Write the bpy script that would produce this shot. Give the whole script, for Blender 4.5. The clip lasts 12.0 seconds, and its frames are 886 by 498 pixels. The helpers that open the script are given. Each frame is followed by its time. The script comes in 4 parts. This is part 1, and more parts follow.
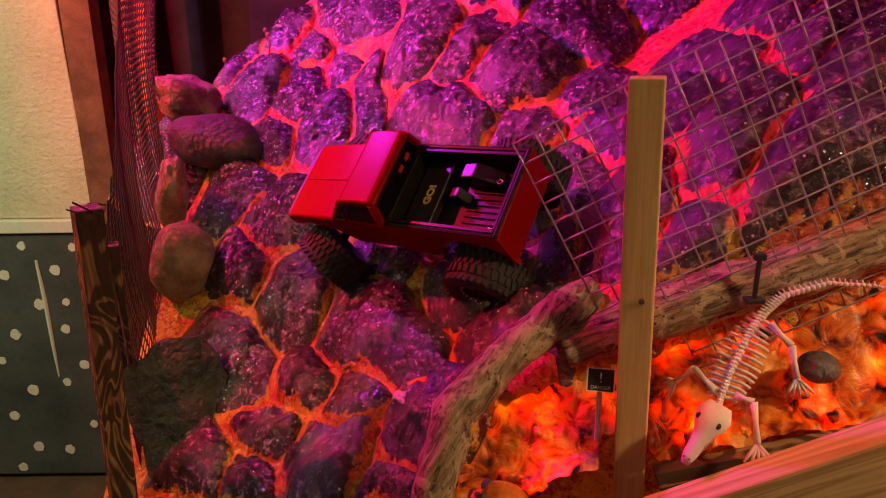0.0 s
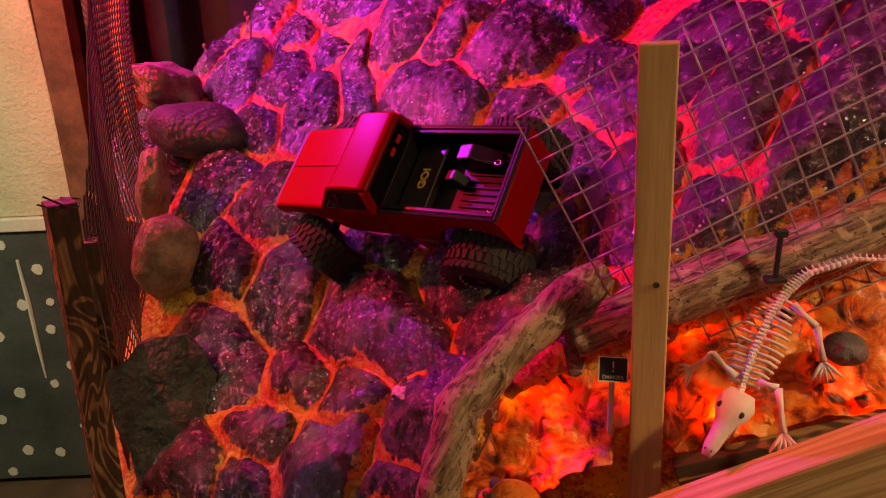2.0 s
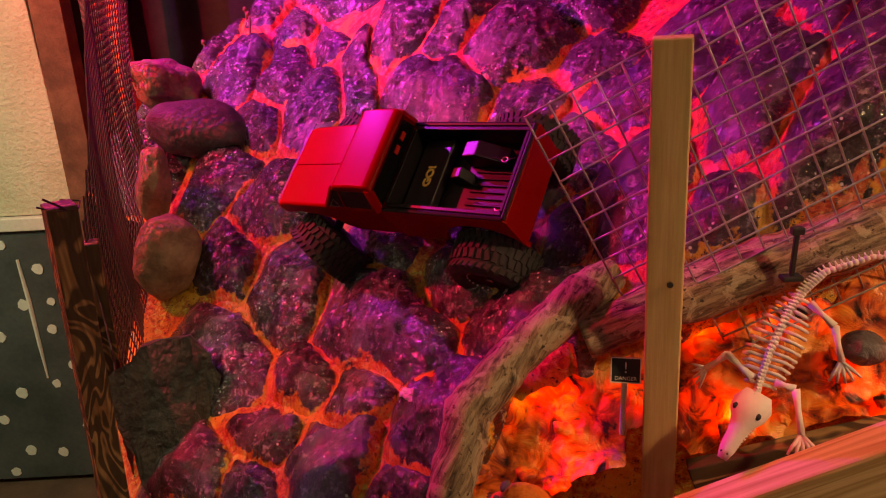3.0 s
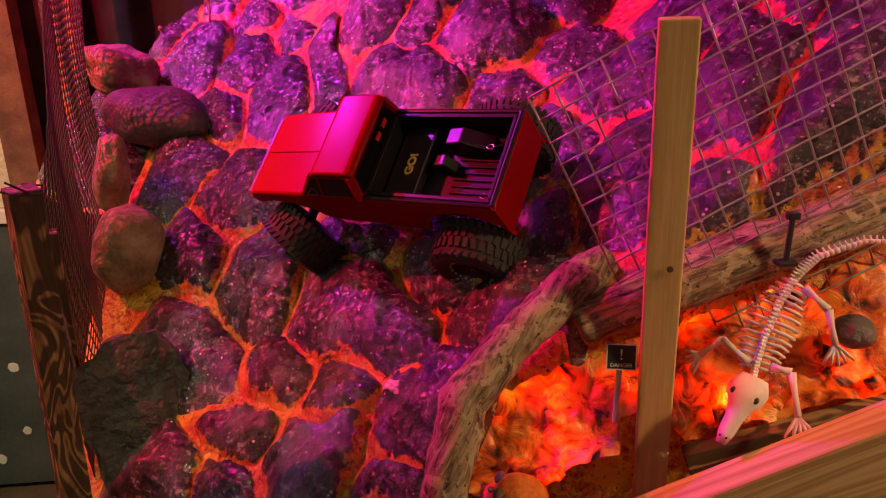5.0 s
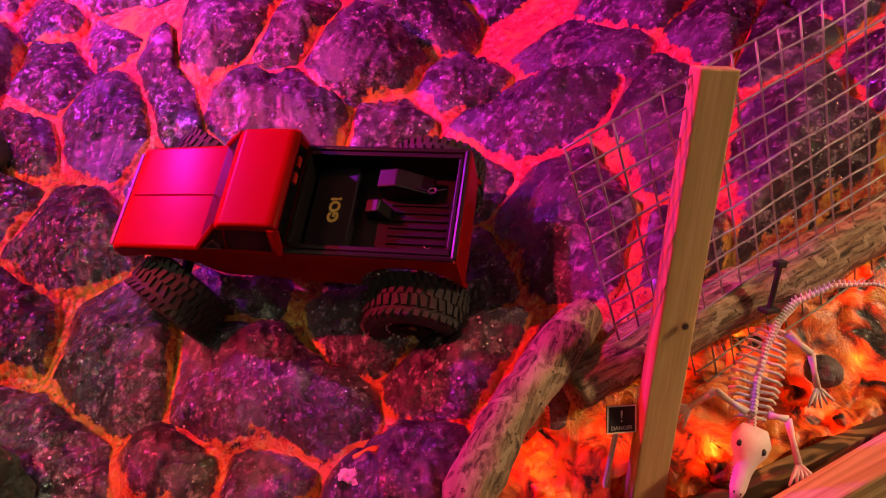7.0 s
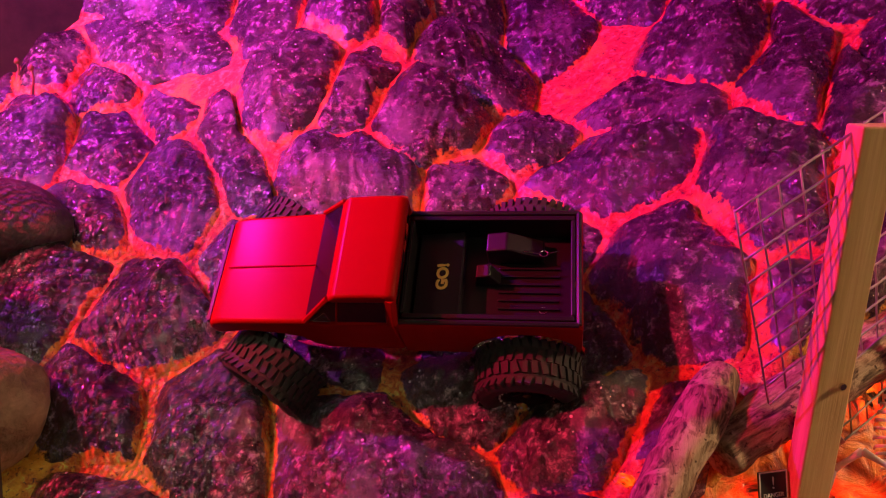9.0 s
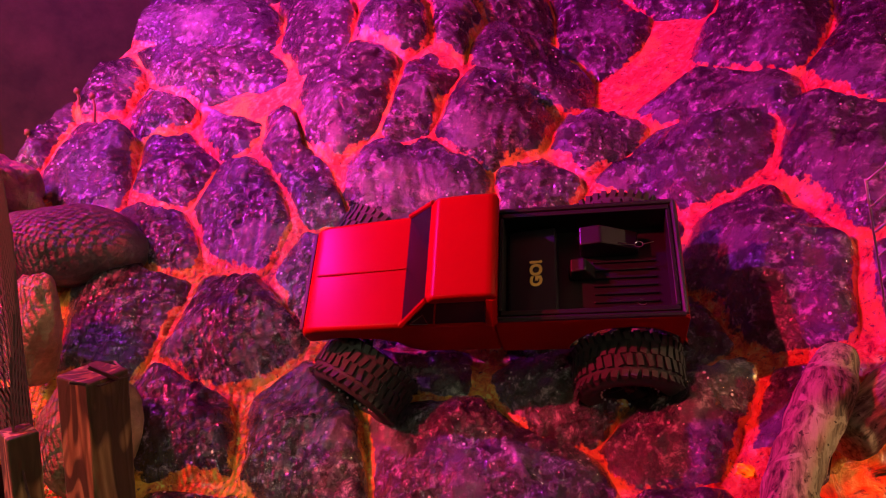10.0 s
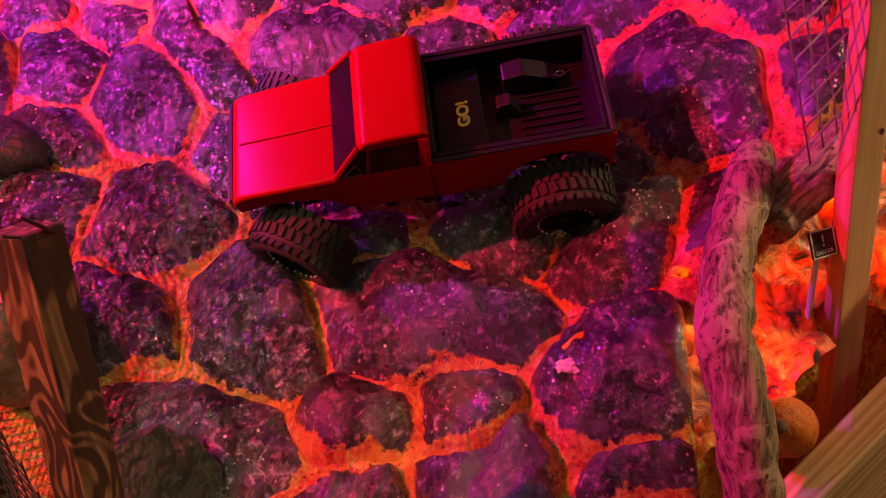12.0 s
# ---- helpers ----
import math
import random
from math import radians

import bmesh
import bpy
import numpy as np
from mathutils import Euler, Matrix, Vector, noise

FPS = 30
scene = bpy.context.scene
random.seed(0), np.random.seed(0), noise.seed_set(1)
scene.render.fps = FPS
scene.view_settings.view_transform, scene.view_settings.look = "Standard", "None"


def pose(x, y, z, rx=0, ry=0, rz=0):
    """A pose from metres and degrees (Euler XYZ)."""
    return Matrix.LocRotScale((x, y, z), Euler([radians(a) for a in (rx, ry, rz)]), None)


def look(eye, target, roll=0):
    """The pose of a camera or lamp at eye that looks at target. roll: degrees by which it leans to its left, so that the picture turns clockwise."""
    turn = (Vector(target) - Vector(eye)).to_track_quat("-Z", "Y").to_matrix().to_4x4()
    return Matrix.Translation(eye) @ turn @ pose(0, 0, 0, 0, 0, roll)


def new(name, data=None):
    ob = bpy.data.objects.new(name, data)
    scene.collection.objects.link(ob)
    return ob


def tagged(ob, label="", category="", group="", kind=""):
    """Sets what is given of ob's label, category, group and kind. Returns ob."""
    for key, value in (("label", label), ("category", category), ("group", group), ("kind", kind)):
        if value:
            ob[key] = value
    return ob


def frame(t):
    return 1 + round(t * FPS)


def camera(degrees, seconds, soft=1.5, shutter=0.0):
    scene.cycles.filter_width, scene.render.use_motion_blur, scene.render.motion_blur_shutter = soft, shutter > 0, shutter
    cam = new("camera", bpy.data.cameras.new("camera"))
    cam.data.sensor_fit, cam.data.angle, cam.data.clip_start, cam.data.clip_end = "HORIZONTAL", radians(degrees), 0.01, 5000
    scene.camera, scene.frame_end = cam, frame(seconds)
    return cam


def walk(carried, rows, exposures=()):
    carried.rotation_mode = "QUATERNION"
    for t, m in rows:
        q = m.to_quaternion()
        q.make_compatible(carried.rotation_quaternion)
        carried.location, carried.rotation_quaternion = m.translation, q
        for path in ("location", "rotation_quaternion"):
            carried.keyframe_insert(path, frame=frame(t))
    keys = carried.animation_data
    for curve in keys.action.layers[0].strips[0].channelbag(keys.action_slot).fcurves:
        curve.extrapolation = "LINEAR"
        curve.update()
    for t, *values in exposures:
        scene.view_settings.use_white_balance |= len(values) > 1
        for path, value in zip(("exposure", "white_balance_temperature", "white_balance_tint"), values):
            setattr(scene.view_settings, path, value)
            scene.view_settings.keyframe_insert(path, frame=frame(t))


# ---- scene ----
cam = camera(61.5, 12.0, soft=1.1)
METRES, EYE, TILT, LEAN, TURN = 0.93, 1.79, -20.0, 0.8, 0.0
ROWS = [
    (0.0, 0.0, 0.0, 0.0, 0.0, 0.0, -0.0),
    (0.5, -0.0017, 0.0177, 0.0025, -0.07, -0.05, 0.42),
    (1.0, -0.0079, 0.0316, 0.0009, -0.16, -0.29, 0.9),
    (1.5, -0.0095, 0.0481, -0.0018, -0.44, -0.7, 1.33),
    (2.0, -0.0103, 0.0641, -0.0015, -0.74, -0.99, 1.67),
    (2.5, -0.0118, 0.0759, 0.004, -0.85, -1.2, 1.97),
    (3.0, -0.0198, 0.0832, 0.0078, -0.75, -1.53, 2.22),
    (5.0, -0.0831, 0.1094, -0.0103, -5.17, -1.54, 2.1),
    (5.5, -0.2026, 0.0769, 0.0073, -10.83, -1.05, 2.37),
    (6.0, -0.2551, 0.127, 0.0234, -17.05, -1.04, 2.82),
    (6.5, -0.2906, 0.2236, 0.0389, -22.29, -1.4, 3.32),
    (8.5, -0.431, 0.4183, 0.0849, -27.89, -0.51, 4.83),
    (9.0, -0.474, 0.408, 0.0919, -27.13, 2.24, 5.96),
    (9.5, -0.5282, 0.4406, 0.0801, -25.47, 3.55, 7.39),
    (10.0, -0.5555, 0.4638, 0.0785, -25.47, 3.92, 8.95),
    (10.5, -0.5733, 0.4619, 0.0243, -27.09, 2.2, 10.86),
    (11.0, -0.5845, 0.4859, -0.0024, -28.63, 0.27, 12.64),
    (11.5, -0.5899, 0.4963, -0.0058, -31.27, -2.24, 14.2),
    (12.0, -0.6002, 0.4941, -0.0009, -32.81, -4.1, 16.0),
]
walk(cam, [(t, pose(0, 0, EYE, TILT, LEAN, TURN) @ pose(METRES * x, METRES * y, METRES * z, 90 + pitch, roll, yaw)) for t, x, y, z, yaw, pitch, roll in ROWS],
     exposures=[(0.0, -0.3, 7700, 14), (3.2, -0.3, 7700, 14), (5.5, -0.1, 7100, 14), (6.7, 0.0, 6800, 14), (10.0, 0.0, 6800, 14), (12.0, 0.0, 7000, 9)])

# ---- light ----
def lamp(name, colour, power, eye, target, size=0.08, spread=180):
    data = bpy.data.lights.new(name, "AREA")
    data.shape, data.size, data.energy, data.color, data.spread = "DISK", size, power, colour, radians(spread)
    ob = new(name, data)
    ob.matrix_world = look(eye, target)
    return ob


world = bpy.data.worlds.new("dim_hall")
scene.world = world
world.use_nodes = True
world.node_tree.nodes["Background"].inputs[0].default_value = (0.55, 0.35, 0.4, 1)
world.node_tree.nodes["Background"].inputs[1].default_value = 0.01
lamp("red_stage_light", (1.0, 0.012, 0.08), 42, (-1.35, 1.42, 2.32), (0.25, 1.95, 1.75), 0.007, 136)
lamp("violet_stage_light", (0.58, 0.02, 1.0), 24, (-1.2, 1.95, 2.6), (0.35, 2.0, 1.82), 0.007, 112)
lamp("warm_spot_light", (1.0, 0.7, 0.36), 1.8, (1.25, 0.0, 2.5), (0.3, 0.72, 1.3), 0.12, 50)
lamp("hall_ceiling_light", (0.88, 1.0, 0.62), 15, (-1.9, 0.6, 2.65), (-1.7, 2.4, 1.0), 0.5, 110)
lamp("room_ceiling_light", (1.0, 0.86, 0.6), 4.2, (-0.4, -0.9, 2.8), (-0.1, 1.2, 1.2), 0.8)


# ---- materials ----
def material(name):
    m = bpy.data.materials.new(name)
    m.use_nodes = True
    n = m.node_tree.nodes
    return m, n, m.node_tree.links, n["Principled BSDF"]


def ramp(n, stops):
    r = n.new("ShaderNodeValToRGB")
    while len(r.color_ramp.elements) < len(stops):
        r.color_ramp.elements.new(0.5)
    for e, (p, c) in zip(r.color_ramp.elements, stops):
        e.position, e.color = p, (*c, 1)
    return r


def noise_node(n, l, scale, detail=6, rough=0.6, coords=None, distortion=0.0):
    t = n.new("ShaderNodeTexNoise")
    t.inputs["Scale"].default_value, t.inputs["Detail"].default_value = scale, detail
    t.inputs["Roughness"].default_value, t.inputs["Distortion"].default_value = rough, distortion
    if coords:
        l.new(coords, t.inputs["Vector"])
    return t


def mix(n, l, fac, a, b, blend="MIX"):
    x = n.new("ShaderNodeMix")
    x.data_type, x.blend_type = "RGBA", blend
    for k, v in ((0, fac), (6, a), (7, b)):
        if isinstance(v, (int, float)):
            x.inputs[k].default_value = v
        elif isinstance(v, tuple):
            x.inputs[k].default_value = (*v, 1)
        else:
            l.new(v, x.inputs[k])
    return x.outputs[2]


def bump(n, l, bsdf, height, strength, dist, below=None):
    b = n.new("ShaderNodeBump")
    b.inputs["Strength"].default_value, b.inputs["Distance"].default_value = strength, dist
    l.new(height, b.inputs["Height"])
    if below:
        l.new(below, b.inputs["Normal"])
    l.new(b.outputs[0], bsdf.inputs["Normal"])
    return b.outputs[0]


def mottled(name, dark, light, scale=20, rough=0.7, fine=150, relief=0.3, dist=0.004, metal=0.0, world_space=False):
    """A paint or mineral with coarse and fine variation."""
    m, n, l, b = material(name)
    tc = n.new("ShaderNodeNewGeometry").outputs["Position"] if world_space else n.new("ShaderNodeTexCoord").outputs["Object"]
    a, f = noise_node(n, l, scale, coords=tc), noise_node(n, l, fine, 4, coords=tc)
    r = ramp(n, [(0.35, dark), (0.68, light)])
    l.new(a.outputs[0], r.inputs[0])
    l.new(mix(n, l, 0.35, r.outputs[0], mix(n, l, f.outputs[0], (0.1, 0.1, 0.1), (1, 1, 1)), "OVERLAY"), b.inputs["Base Color"])
    b.inputs["Roughness"].default_value, b.inputs["Metallic"].default_value = rough, metal
    bump(n, l, b, f.outputs[0], relief, dist, bump(n, l, b, a.outputs[0], relief, dist * 3))
    return m


def lava_colour(n, l, pos):
    """Coral and orange paint stippled with pale, yellow and sooty patches: its colour and two heights."""
    a, f, y = noise_node(n, l, 75, 7, 0.7, pos, 0.6), noise_node(n, l, 190, 4, 0.6, pos, 0.5), noise_node(n, l, 13, 4, 0.6, pos)
    r = ramp(n, [(0.3, (0.1, 0.02, 0.02)), (0.4, (0.55, 0.06, 0.03)), (0.52, (0.85, 0.17, 0.07)), (0.64, (0.92, 0.5, 0.25))])
    l.new(a.outputs[0], r.inputs[0])
    yr = ramp(n, [(0.5, (0, 0, 0)), (0.58, (1, 1, 1))])
    l.new(y.outputs[0], yr.inputs[0])
    # the joints' colour turns more orange towards the foot of the hill
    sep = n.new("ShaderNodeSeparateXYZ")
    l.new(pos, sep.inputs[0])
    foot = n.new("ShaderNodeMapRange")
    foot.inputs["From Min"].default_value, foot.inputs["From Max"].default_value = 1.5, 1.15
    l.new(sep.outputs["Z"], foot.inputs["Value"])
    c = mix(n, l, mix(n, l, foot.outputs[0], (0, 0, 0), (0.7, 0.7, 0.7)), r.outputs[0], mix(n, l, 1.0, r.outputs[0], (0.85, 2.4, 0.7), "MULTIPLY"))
    c = mix(n, l, mix(n, l, 0.75, (0, 0, 0), yr.outputs[0]), c, (0.88, 0.52, 0.06))
    soot = ramp(n, [(0.6, (0, 0, 0)), (0.67, (1, 1, 1))])
    l.new(f.outputs[0], soot.inputs[0])
    return mix(n, l, soot.outputs[0], c, (0.07, 0.03, 0.04)), a.outputs[0], f.outputs[0]


def lava_paint():
    m, n, l, b = material("lava_paint")
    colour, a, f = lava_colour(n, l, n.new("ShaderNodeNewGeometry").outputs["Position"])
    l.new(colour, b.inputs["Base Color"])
    b.inputs["Roughness"].default_value = 0.6
    bump(n, l, b, f, 0.9, 0.004, bump(n, l, b, a, 1.0, 0.008))
    return m


def rock_paint():
    """Sculpted concrete, brushed grey-black and violet, with wet gloss and pale specks."""
    m, n, l, b = material("painted_rock")
    pos = n.new("ShaderNodeNewGeometry").outputs["Position"]
    info = n.new("ShaderNodeObjectInfo")
    big, mid, fine = noise_node(n, l, 9, coords=pos), noise_node(n, l, 60, 8, 0.7, pos, 0.25), noise_node(n, l, 260, 5, 0.6, pos, 0.6)
    base = ramp(n, [(0.4, (0.008, 0.007, 0.009)), (0.48, (0.03, 0.027, 0.033)), (0.56, (0.1, 0.088, 0.1)), (0.64, (0.4, 0.35, 0.39))])
    l.new(mid.outputs[0], base.inputs[0])
    tint = ramp(n, [(0.0, (0.45, 0.35, 0.7)), (0.3, (0.9, 0.65, 0.8)), (0.65, (0.75, 0.75, 0.62)), (1.0, (1.1, 0.8, 0.95))])
    l.new(info.outputs["Random"], tint.inputs[0])
    c = mix(n, l, 0.75, base.outputs[0], tint.outputs[0], "MULTIPLY")
    patch = ramp(n, [(0.5, (0, 0, 0)), (0.62, (1, 1, 1))])
    l.new(big.outputs[0], patch.inputs[0])
    c = mix(n, l, patch.outputs[0], c, mix(n, l, 0.5, c, (0.2, 0.17, 0.21)))
    vor = n.new("ShaderNodeTexVoronoi")
    vor.inputs["Scale"].default_value = 62
    l.new(pos, vor.inputs["Vector"])
    fleck = ramp(n, [(0.1, (1, 1, 1)), (0.14, (0, 0, 0))])
    l.new(vor.outputs["Distance"], fleck.inputs[0])
    gate = ramp(n, [(0.49, (0, 0, 0)), (0.53, (1, 1, 1))])
    l.new(noise_node(n, l, 26, 3, coords=pos).outputs[0], gate.inputs[0])
    c = mix(n, l, mix(n, l, 1.0, fleck.outputs[0], gate.outputs[0], "MULTIPLY"), c, (0.75, 0.7, 0.72))
    rim = n.new("ShaderNodeAttribute")
    rim.attribute_name = "rim"
    edge = rim.outputs["Fac"]
    for source, weight in ((mid, 0.55), (big, 1.9)):
        add = n.new("ShaderNodeMath")
        add.operation = "MULTIPLY_ADD"
        add.inputs[1].default_value = weight
        l.new(source.outputs[0], add.inputs[0])
        l.new(edge, add.inputs[2])
        edge = add.outputs[0]
    band = n.new("ShaderNodeMapRange")
    band.inputs["From Min"].default_value, band.inputs["From Max"].default_value = 1.95, 2.03
    l.new(edge, band.inputs["Value"])
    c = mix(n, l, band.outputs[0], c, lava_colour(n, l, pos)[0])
    l.new(c, b.inputs["Base Color"])
    gl = ramp(n, [(0.38, (0.13, 0.13, 0.13)), (0.62, (0.28, 0.28, 0.28))])
    l.new(mid.outputs[0], gl.inputs[0])
    l.new(gl.outputs[0], b.inputs["Roughness"])
    bump(n, l, b, fine.outputs[0], 0.6, 0.003, bump(n, l, b, mid.outputs[0], 1.0, 0.009))
    # clear varnish over brushed ridges that catch the lamps as small glints
    turn = n.new("ShaderNodeVectorRotate")
    turn.rotation_type = "EULER_XYZ"
    turn.inputs["Rotation"].default_value = (0.4, 0.3, 0.9)
    l.new(pos, turn.inputs["Vector"])
    comb = n.new("ShaderNodeMapping")
    comb.inputs["Scale"].default_value = (1, 0.35, 1)
    l.new(turn.outputs[0], comb.inputs["Vector"])
    ridge = noise_node(n, l, 75, 4, 0.55, comb.outputs[0], 0.4)
    wet = n.new("ShaderNodeBump")
    wet.inputs["Strength"].default_value, wet.inputs["Distance"].default_value = 1.0, 0.009
    l.new(ridge.outputs[0], wet.inputs["Height"])
    l.new(wet.outputs[0], b.inputs["Coat Normal"])
    b.inputs["Coat Weight"].default_value, b.inputs["Coat Roughness"].default_value = 1.0, 0.12
    b.inputs["Coat IOR"].default_value = 1.65
    return m


def wood(name, dark, light, ring=26, stretch=0.09, rough=0.65, knots=True, soot=0.0):
    """Sawn wood: grain along the local z axis, with knots."""
    m, n, l, b = material(name)
    tc = n.new("ShaderNodeTexCoord").outputs["Object"]
    mp = n.new("ShaderNodeMapping")
    mp.inputs["Scale"].default_value = (1, 1, stretch)
    l.new(tc, mp.inputs["Vector"])
    w = noise_node(n, l, ring, 2, 0.4, mp.outputs[0], 1.5)
    band = n.new("ShaderNodeMath")
    band.operation = "MULTIPLY"
    band.inputs[1].default_value = 9
    l.new(w.outputs[0], band.inputs[0])
    fr = n.new("ShaderNodeMath")
    fr.operation = "PINGPONG"
    fr.inputs[1].default_value = 1.0
    l.new(band.outputs[0], fr.inputs[0])
    fibre = noise_node(n, l, ring * 16, 4, 0.6, mp.outputs[0])
    r = ramp(n, [(0.1, light), (0.95, dark)])
    l.new(fr.outputs[0], r.inputs[0])
    c = mix(n, l, 0.4, r.outputs[0], mix(n, l, fibre.outputs[0], (0.15, 0.15, 0.15), (0.9, 0.9, 0.9)), "OVERLAY")
    if knots:
        mk = n.new("ShaderNodeMapping")
        mk.inputs["Scale"].default_value = (1, 1, 0.55)
        l.new(tc, mk.inputs["Vector"])
        v = n.new("ShaderNodeTexVoronoi")
        v.inputs["Scale"].default_value = 7
        l.new(mk.outputs[0], v.inputs["Vector"])
        kr = ramp(n, [(0.04, (1, 1, 1)), (0.075, (0, 0, 0))])
        l.new(v.outputs["Distance"], kr.inputs[0])
        c = mix(n, l, kr.outputs[0], c, (dark[0] * 0.45, dark[1] * 0.4, dark[2] * 0.35))
    if soot:
        ms = n.new("ShaderNodeMapping")
        ms.inputs["Scale"].default_value = (1, 1, 0.4)
        l.new(tc, ms.inputs["Vector"])
        many = n.new("ShaderNodeMath")
        many.operation = "MULTIPLY"
        many.inputs[1].default_value = 7
        l.new(noise_node(n, l, 17, 2, 0.4, ms.outputs[0], 1.2).outputs[0], many.inputs[0])
        swirl = n.new("ShaderNodeMath")
        swirl.operation = "PINGPONG"
        swirl.inputs[1].default_value = 0.5
        l.new(many.outputs[0], swirl.inputs[0])
        s = ramp(n, [(0.1, (0, 0, 0)), (0.24, (1, 1, 1))])
        l.new(swirl.outputs[0], s.inputs[0])
        c = mix(n, l, mix(n, l, soot, (0, 0, 0), s.outputs[0]), c, (0.035, 0.024, 0.014))
    l.new(c, b.inputs["Base Color"])
    b.inputs["Roughness"].default_value = rough
    bump(n, l, b, fibre.outputs[0], 0.25, 0.002, bump(n, l, b, fr.outputs[0], 0.25, 0.0015))
    return m


def plain(name, colour, rough=0.5, metal=0.0, coat=0.0, relief=0.0, scale=80, emit=0.0):
    m, n, l, b = material(name)
    tc = n.new("ShaderNodeTexCoord").outputs["Object"]
    f = noise_node(n, l, scale, 5, coords=tc)
    c = mix(n, l, f.outputs[0], tuple(v * 0.8 for v in colour), tuple(min(1, v * 1.15) for v in colour))
    l.new(c, b.inputs["Base Color"])
    b.inputs["Roughness"].default_value, b.inputs["Metallic"].default_value, b.inputs["Coat Weight"].default_value = rough, metal, coat
    if emit:
        b.inputs["Emission Color"].default_value, b.inputs["Emission Strength"].default_value = (*colour, 1), emit
    if relief:
        bump(n, l, b, f.outputs[0], relief, 0.003)
    return m


def ember_resin():
    """Cast orange resin over small red and orange bulbs that shine through it in places."""
    m, n, l, b = material("ember_resin")
    pos = n.new("ShaderNodeNewGeometry").outputs["Position"]
    a, f, big = noise_node(n, l, 30, 5, 0.6, pos, 0.8), noise_node(n, l, 130, 4, 0.6, pos), noise_node(n, l, 8, 2, 0.5, pos)
    r = ramp(n, [(0.34, (0.03, 0.015, 0.012)), (0.42, (0.35, 0.05, 0.015)), (0.52, (0.8, 0.19, 0.03)), (0.66, (0.9, 0.4, 0.1))])
    l.new(a.outputs[0], r.inputs[0])
    l.new(r.outputs[0], b.inputs["Base Color"])
    v = n.new("ShaderNodeTexVoronoi")
    v.inputs["Scale"].default_value = 15
    l.new(mix(n, l, 0.06, pos, a.outputs["Color"]), v.inputs["Vector"])
    g = ramp(n, [(0.0, (1.0, 0.42, 0.03)), (0.1, (1.0, 0.12, 0.006)), (0.3, (0.75, 0.012, 0.001)), (0.52, (0.12, 0.001, 0.0)), (0.65, (0, 0, 0))])
    l.new(v.outputs["Distance"], g.inputs[0])
    on = ramp(n, [(0.36, (0.05, 0.05, 0.05)), (0.52, (1, 1, 1))])
    l.new(big.outputs[0], on.inputs[0])
    crust = ramp(n, [(0.36, (0, 0, 0)), (0.48, (1, 1, 1))])
    l.new(a.outputs[0], crust.inputs[0])
    l.new(mix(n, l, 1.0, mix(n, l, 1.0, g.outputs[0], on.outputs[0], "MULTIPLY"), crust.outputs[0], "MULTIPLY"), b.inputs["Emission Color"])
    b.inputs["Emission Strength"].default_value = 3.4
    b.inputs["Roughness"].default_value = 0.32
    bump(n, l, b, f.outputs[0], 0.5, 0.003, bump(n, l, b, a.outputs[0], 0.8, 0.008))
    return m


def bark(name):
    """Weathered driftwood: deep grain along the local z axis, pale worn patches."""
    m, n, l, b = material(name)
    tc = n.new("ShaderNodeTexCoord").outputs["Object"]
    mp = n.new("ShaderNodeMapping")
    mp.inputs["Scale"].default_value = (1, 1, 0.14)
    l.new(tc, mp.inputs["Vector"])
    grain, patch, pit = noise_node(n, l, 150, 8, 0.65, mp.outputs[0], 0.4), noise_node(n, l, 26, 7, 0.65, tc, 0.8), noise_node(n, l, 140, 3, 0.6, tc)
    r = ramp(n, [(0.34, (0.03, 0.02, 0.015)), (0.46, (0.2, 0.13, 0.085)), (0.6, (0.42, 0.3, 0.2))])
    l.new(grain.outputs[0], r.inputs[0])
    p = ramp(n, [(0.53, (0, 0, 0)), (0.57, (1, 1, 1))])
    l.new(patch.outputs[0], p.inputs[0])
    c = mix(n, l, mix(n, l, 0.7, (0, 0, 0), p.outputs[0]), r.outputs[0], (0.55, 0.42, 0.3))
    d = ramp(n, [(0.62, (0, 0, 0)), (0.68, (1, 1, 1))])
    l.new(pit.outputs[0], d.inputs[0])
    l.new(mix(n, l, d.outputs[0], c, (0.06, 0.035, 0.025)), b.inputs["Base Color"])
    b.inputs["Roughness"].default_value = 0.85
    bump(n, l, b, grain.outputs[0], 1.0, 0.004, bump(n, l, b, patch.outputs[0], 0.6, 0.008))
    return m


ROCK, LAVA, EMBER = rock_paint(), lava_paint(), ember_resin()
PINE = wood("pine_batten", (0.52, 0.3, 0.12), (0.68, 0.44, 0.21), ring=20, stretch=0.05)
RAILWOOD = wood("rail_pine", (0.46, 0.27, 0.12), (0.7, 0.48, 0.26), ring=30, stretch=0.035)
BURNT = wood("scorched_pine", (0.2, 0.11, 0.045), (0.4, 0.26, 0.12), ring=22, stretch=0.2, knots=False, soot=0.9)
DRIFT = bark("driftwood")
STONE_TAN = mottled("tan_stone", (0.2, 0.13, 0.08), (0.46, 0.31, 0.2), 25, 0.6, 110, 0.9)
STONE_DARK = mottled("dark_stone", (0.05, 0.045, 0.05), (0.16, 0.13, 0.14), 18, 0.5, 110, 0.9)
SLATE = mottled("grey_slate", (0.025, 0.027, 0.024), (0.085, 0.085, 0.072), 22, 0.5, 90, 1.0, 0.006)
WIRE = plain("zinc_wire", (0.42, 0.4, 0.38), 0.45, 0.7)
NET = plain("black_net", (0.07, 0.03, 0.035), 0.5)
RED_PAINT = plain("red_lexan", (0.3, 0.006, 0.006), 0.3, scale=12)
RED_PAINT.node_tree.nodes["Principled BSDF"].inputs["Specular IOR Level"].default_value = 0.07
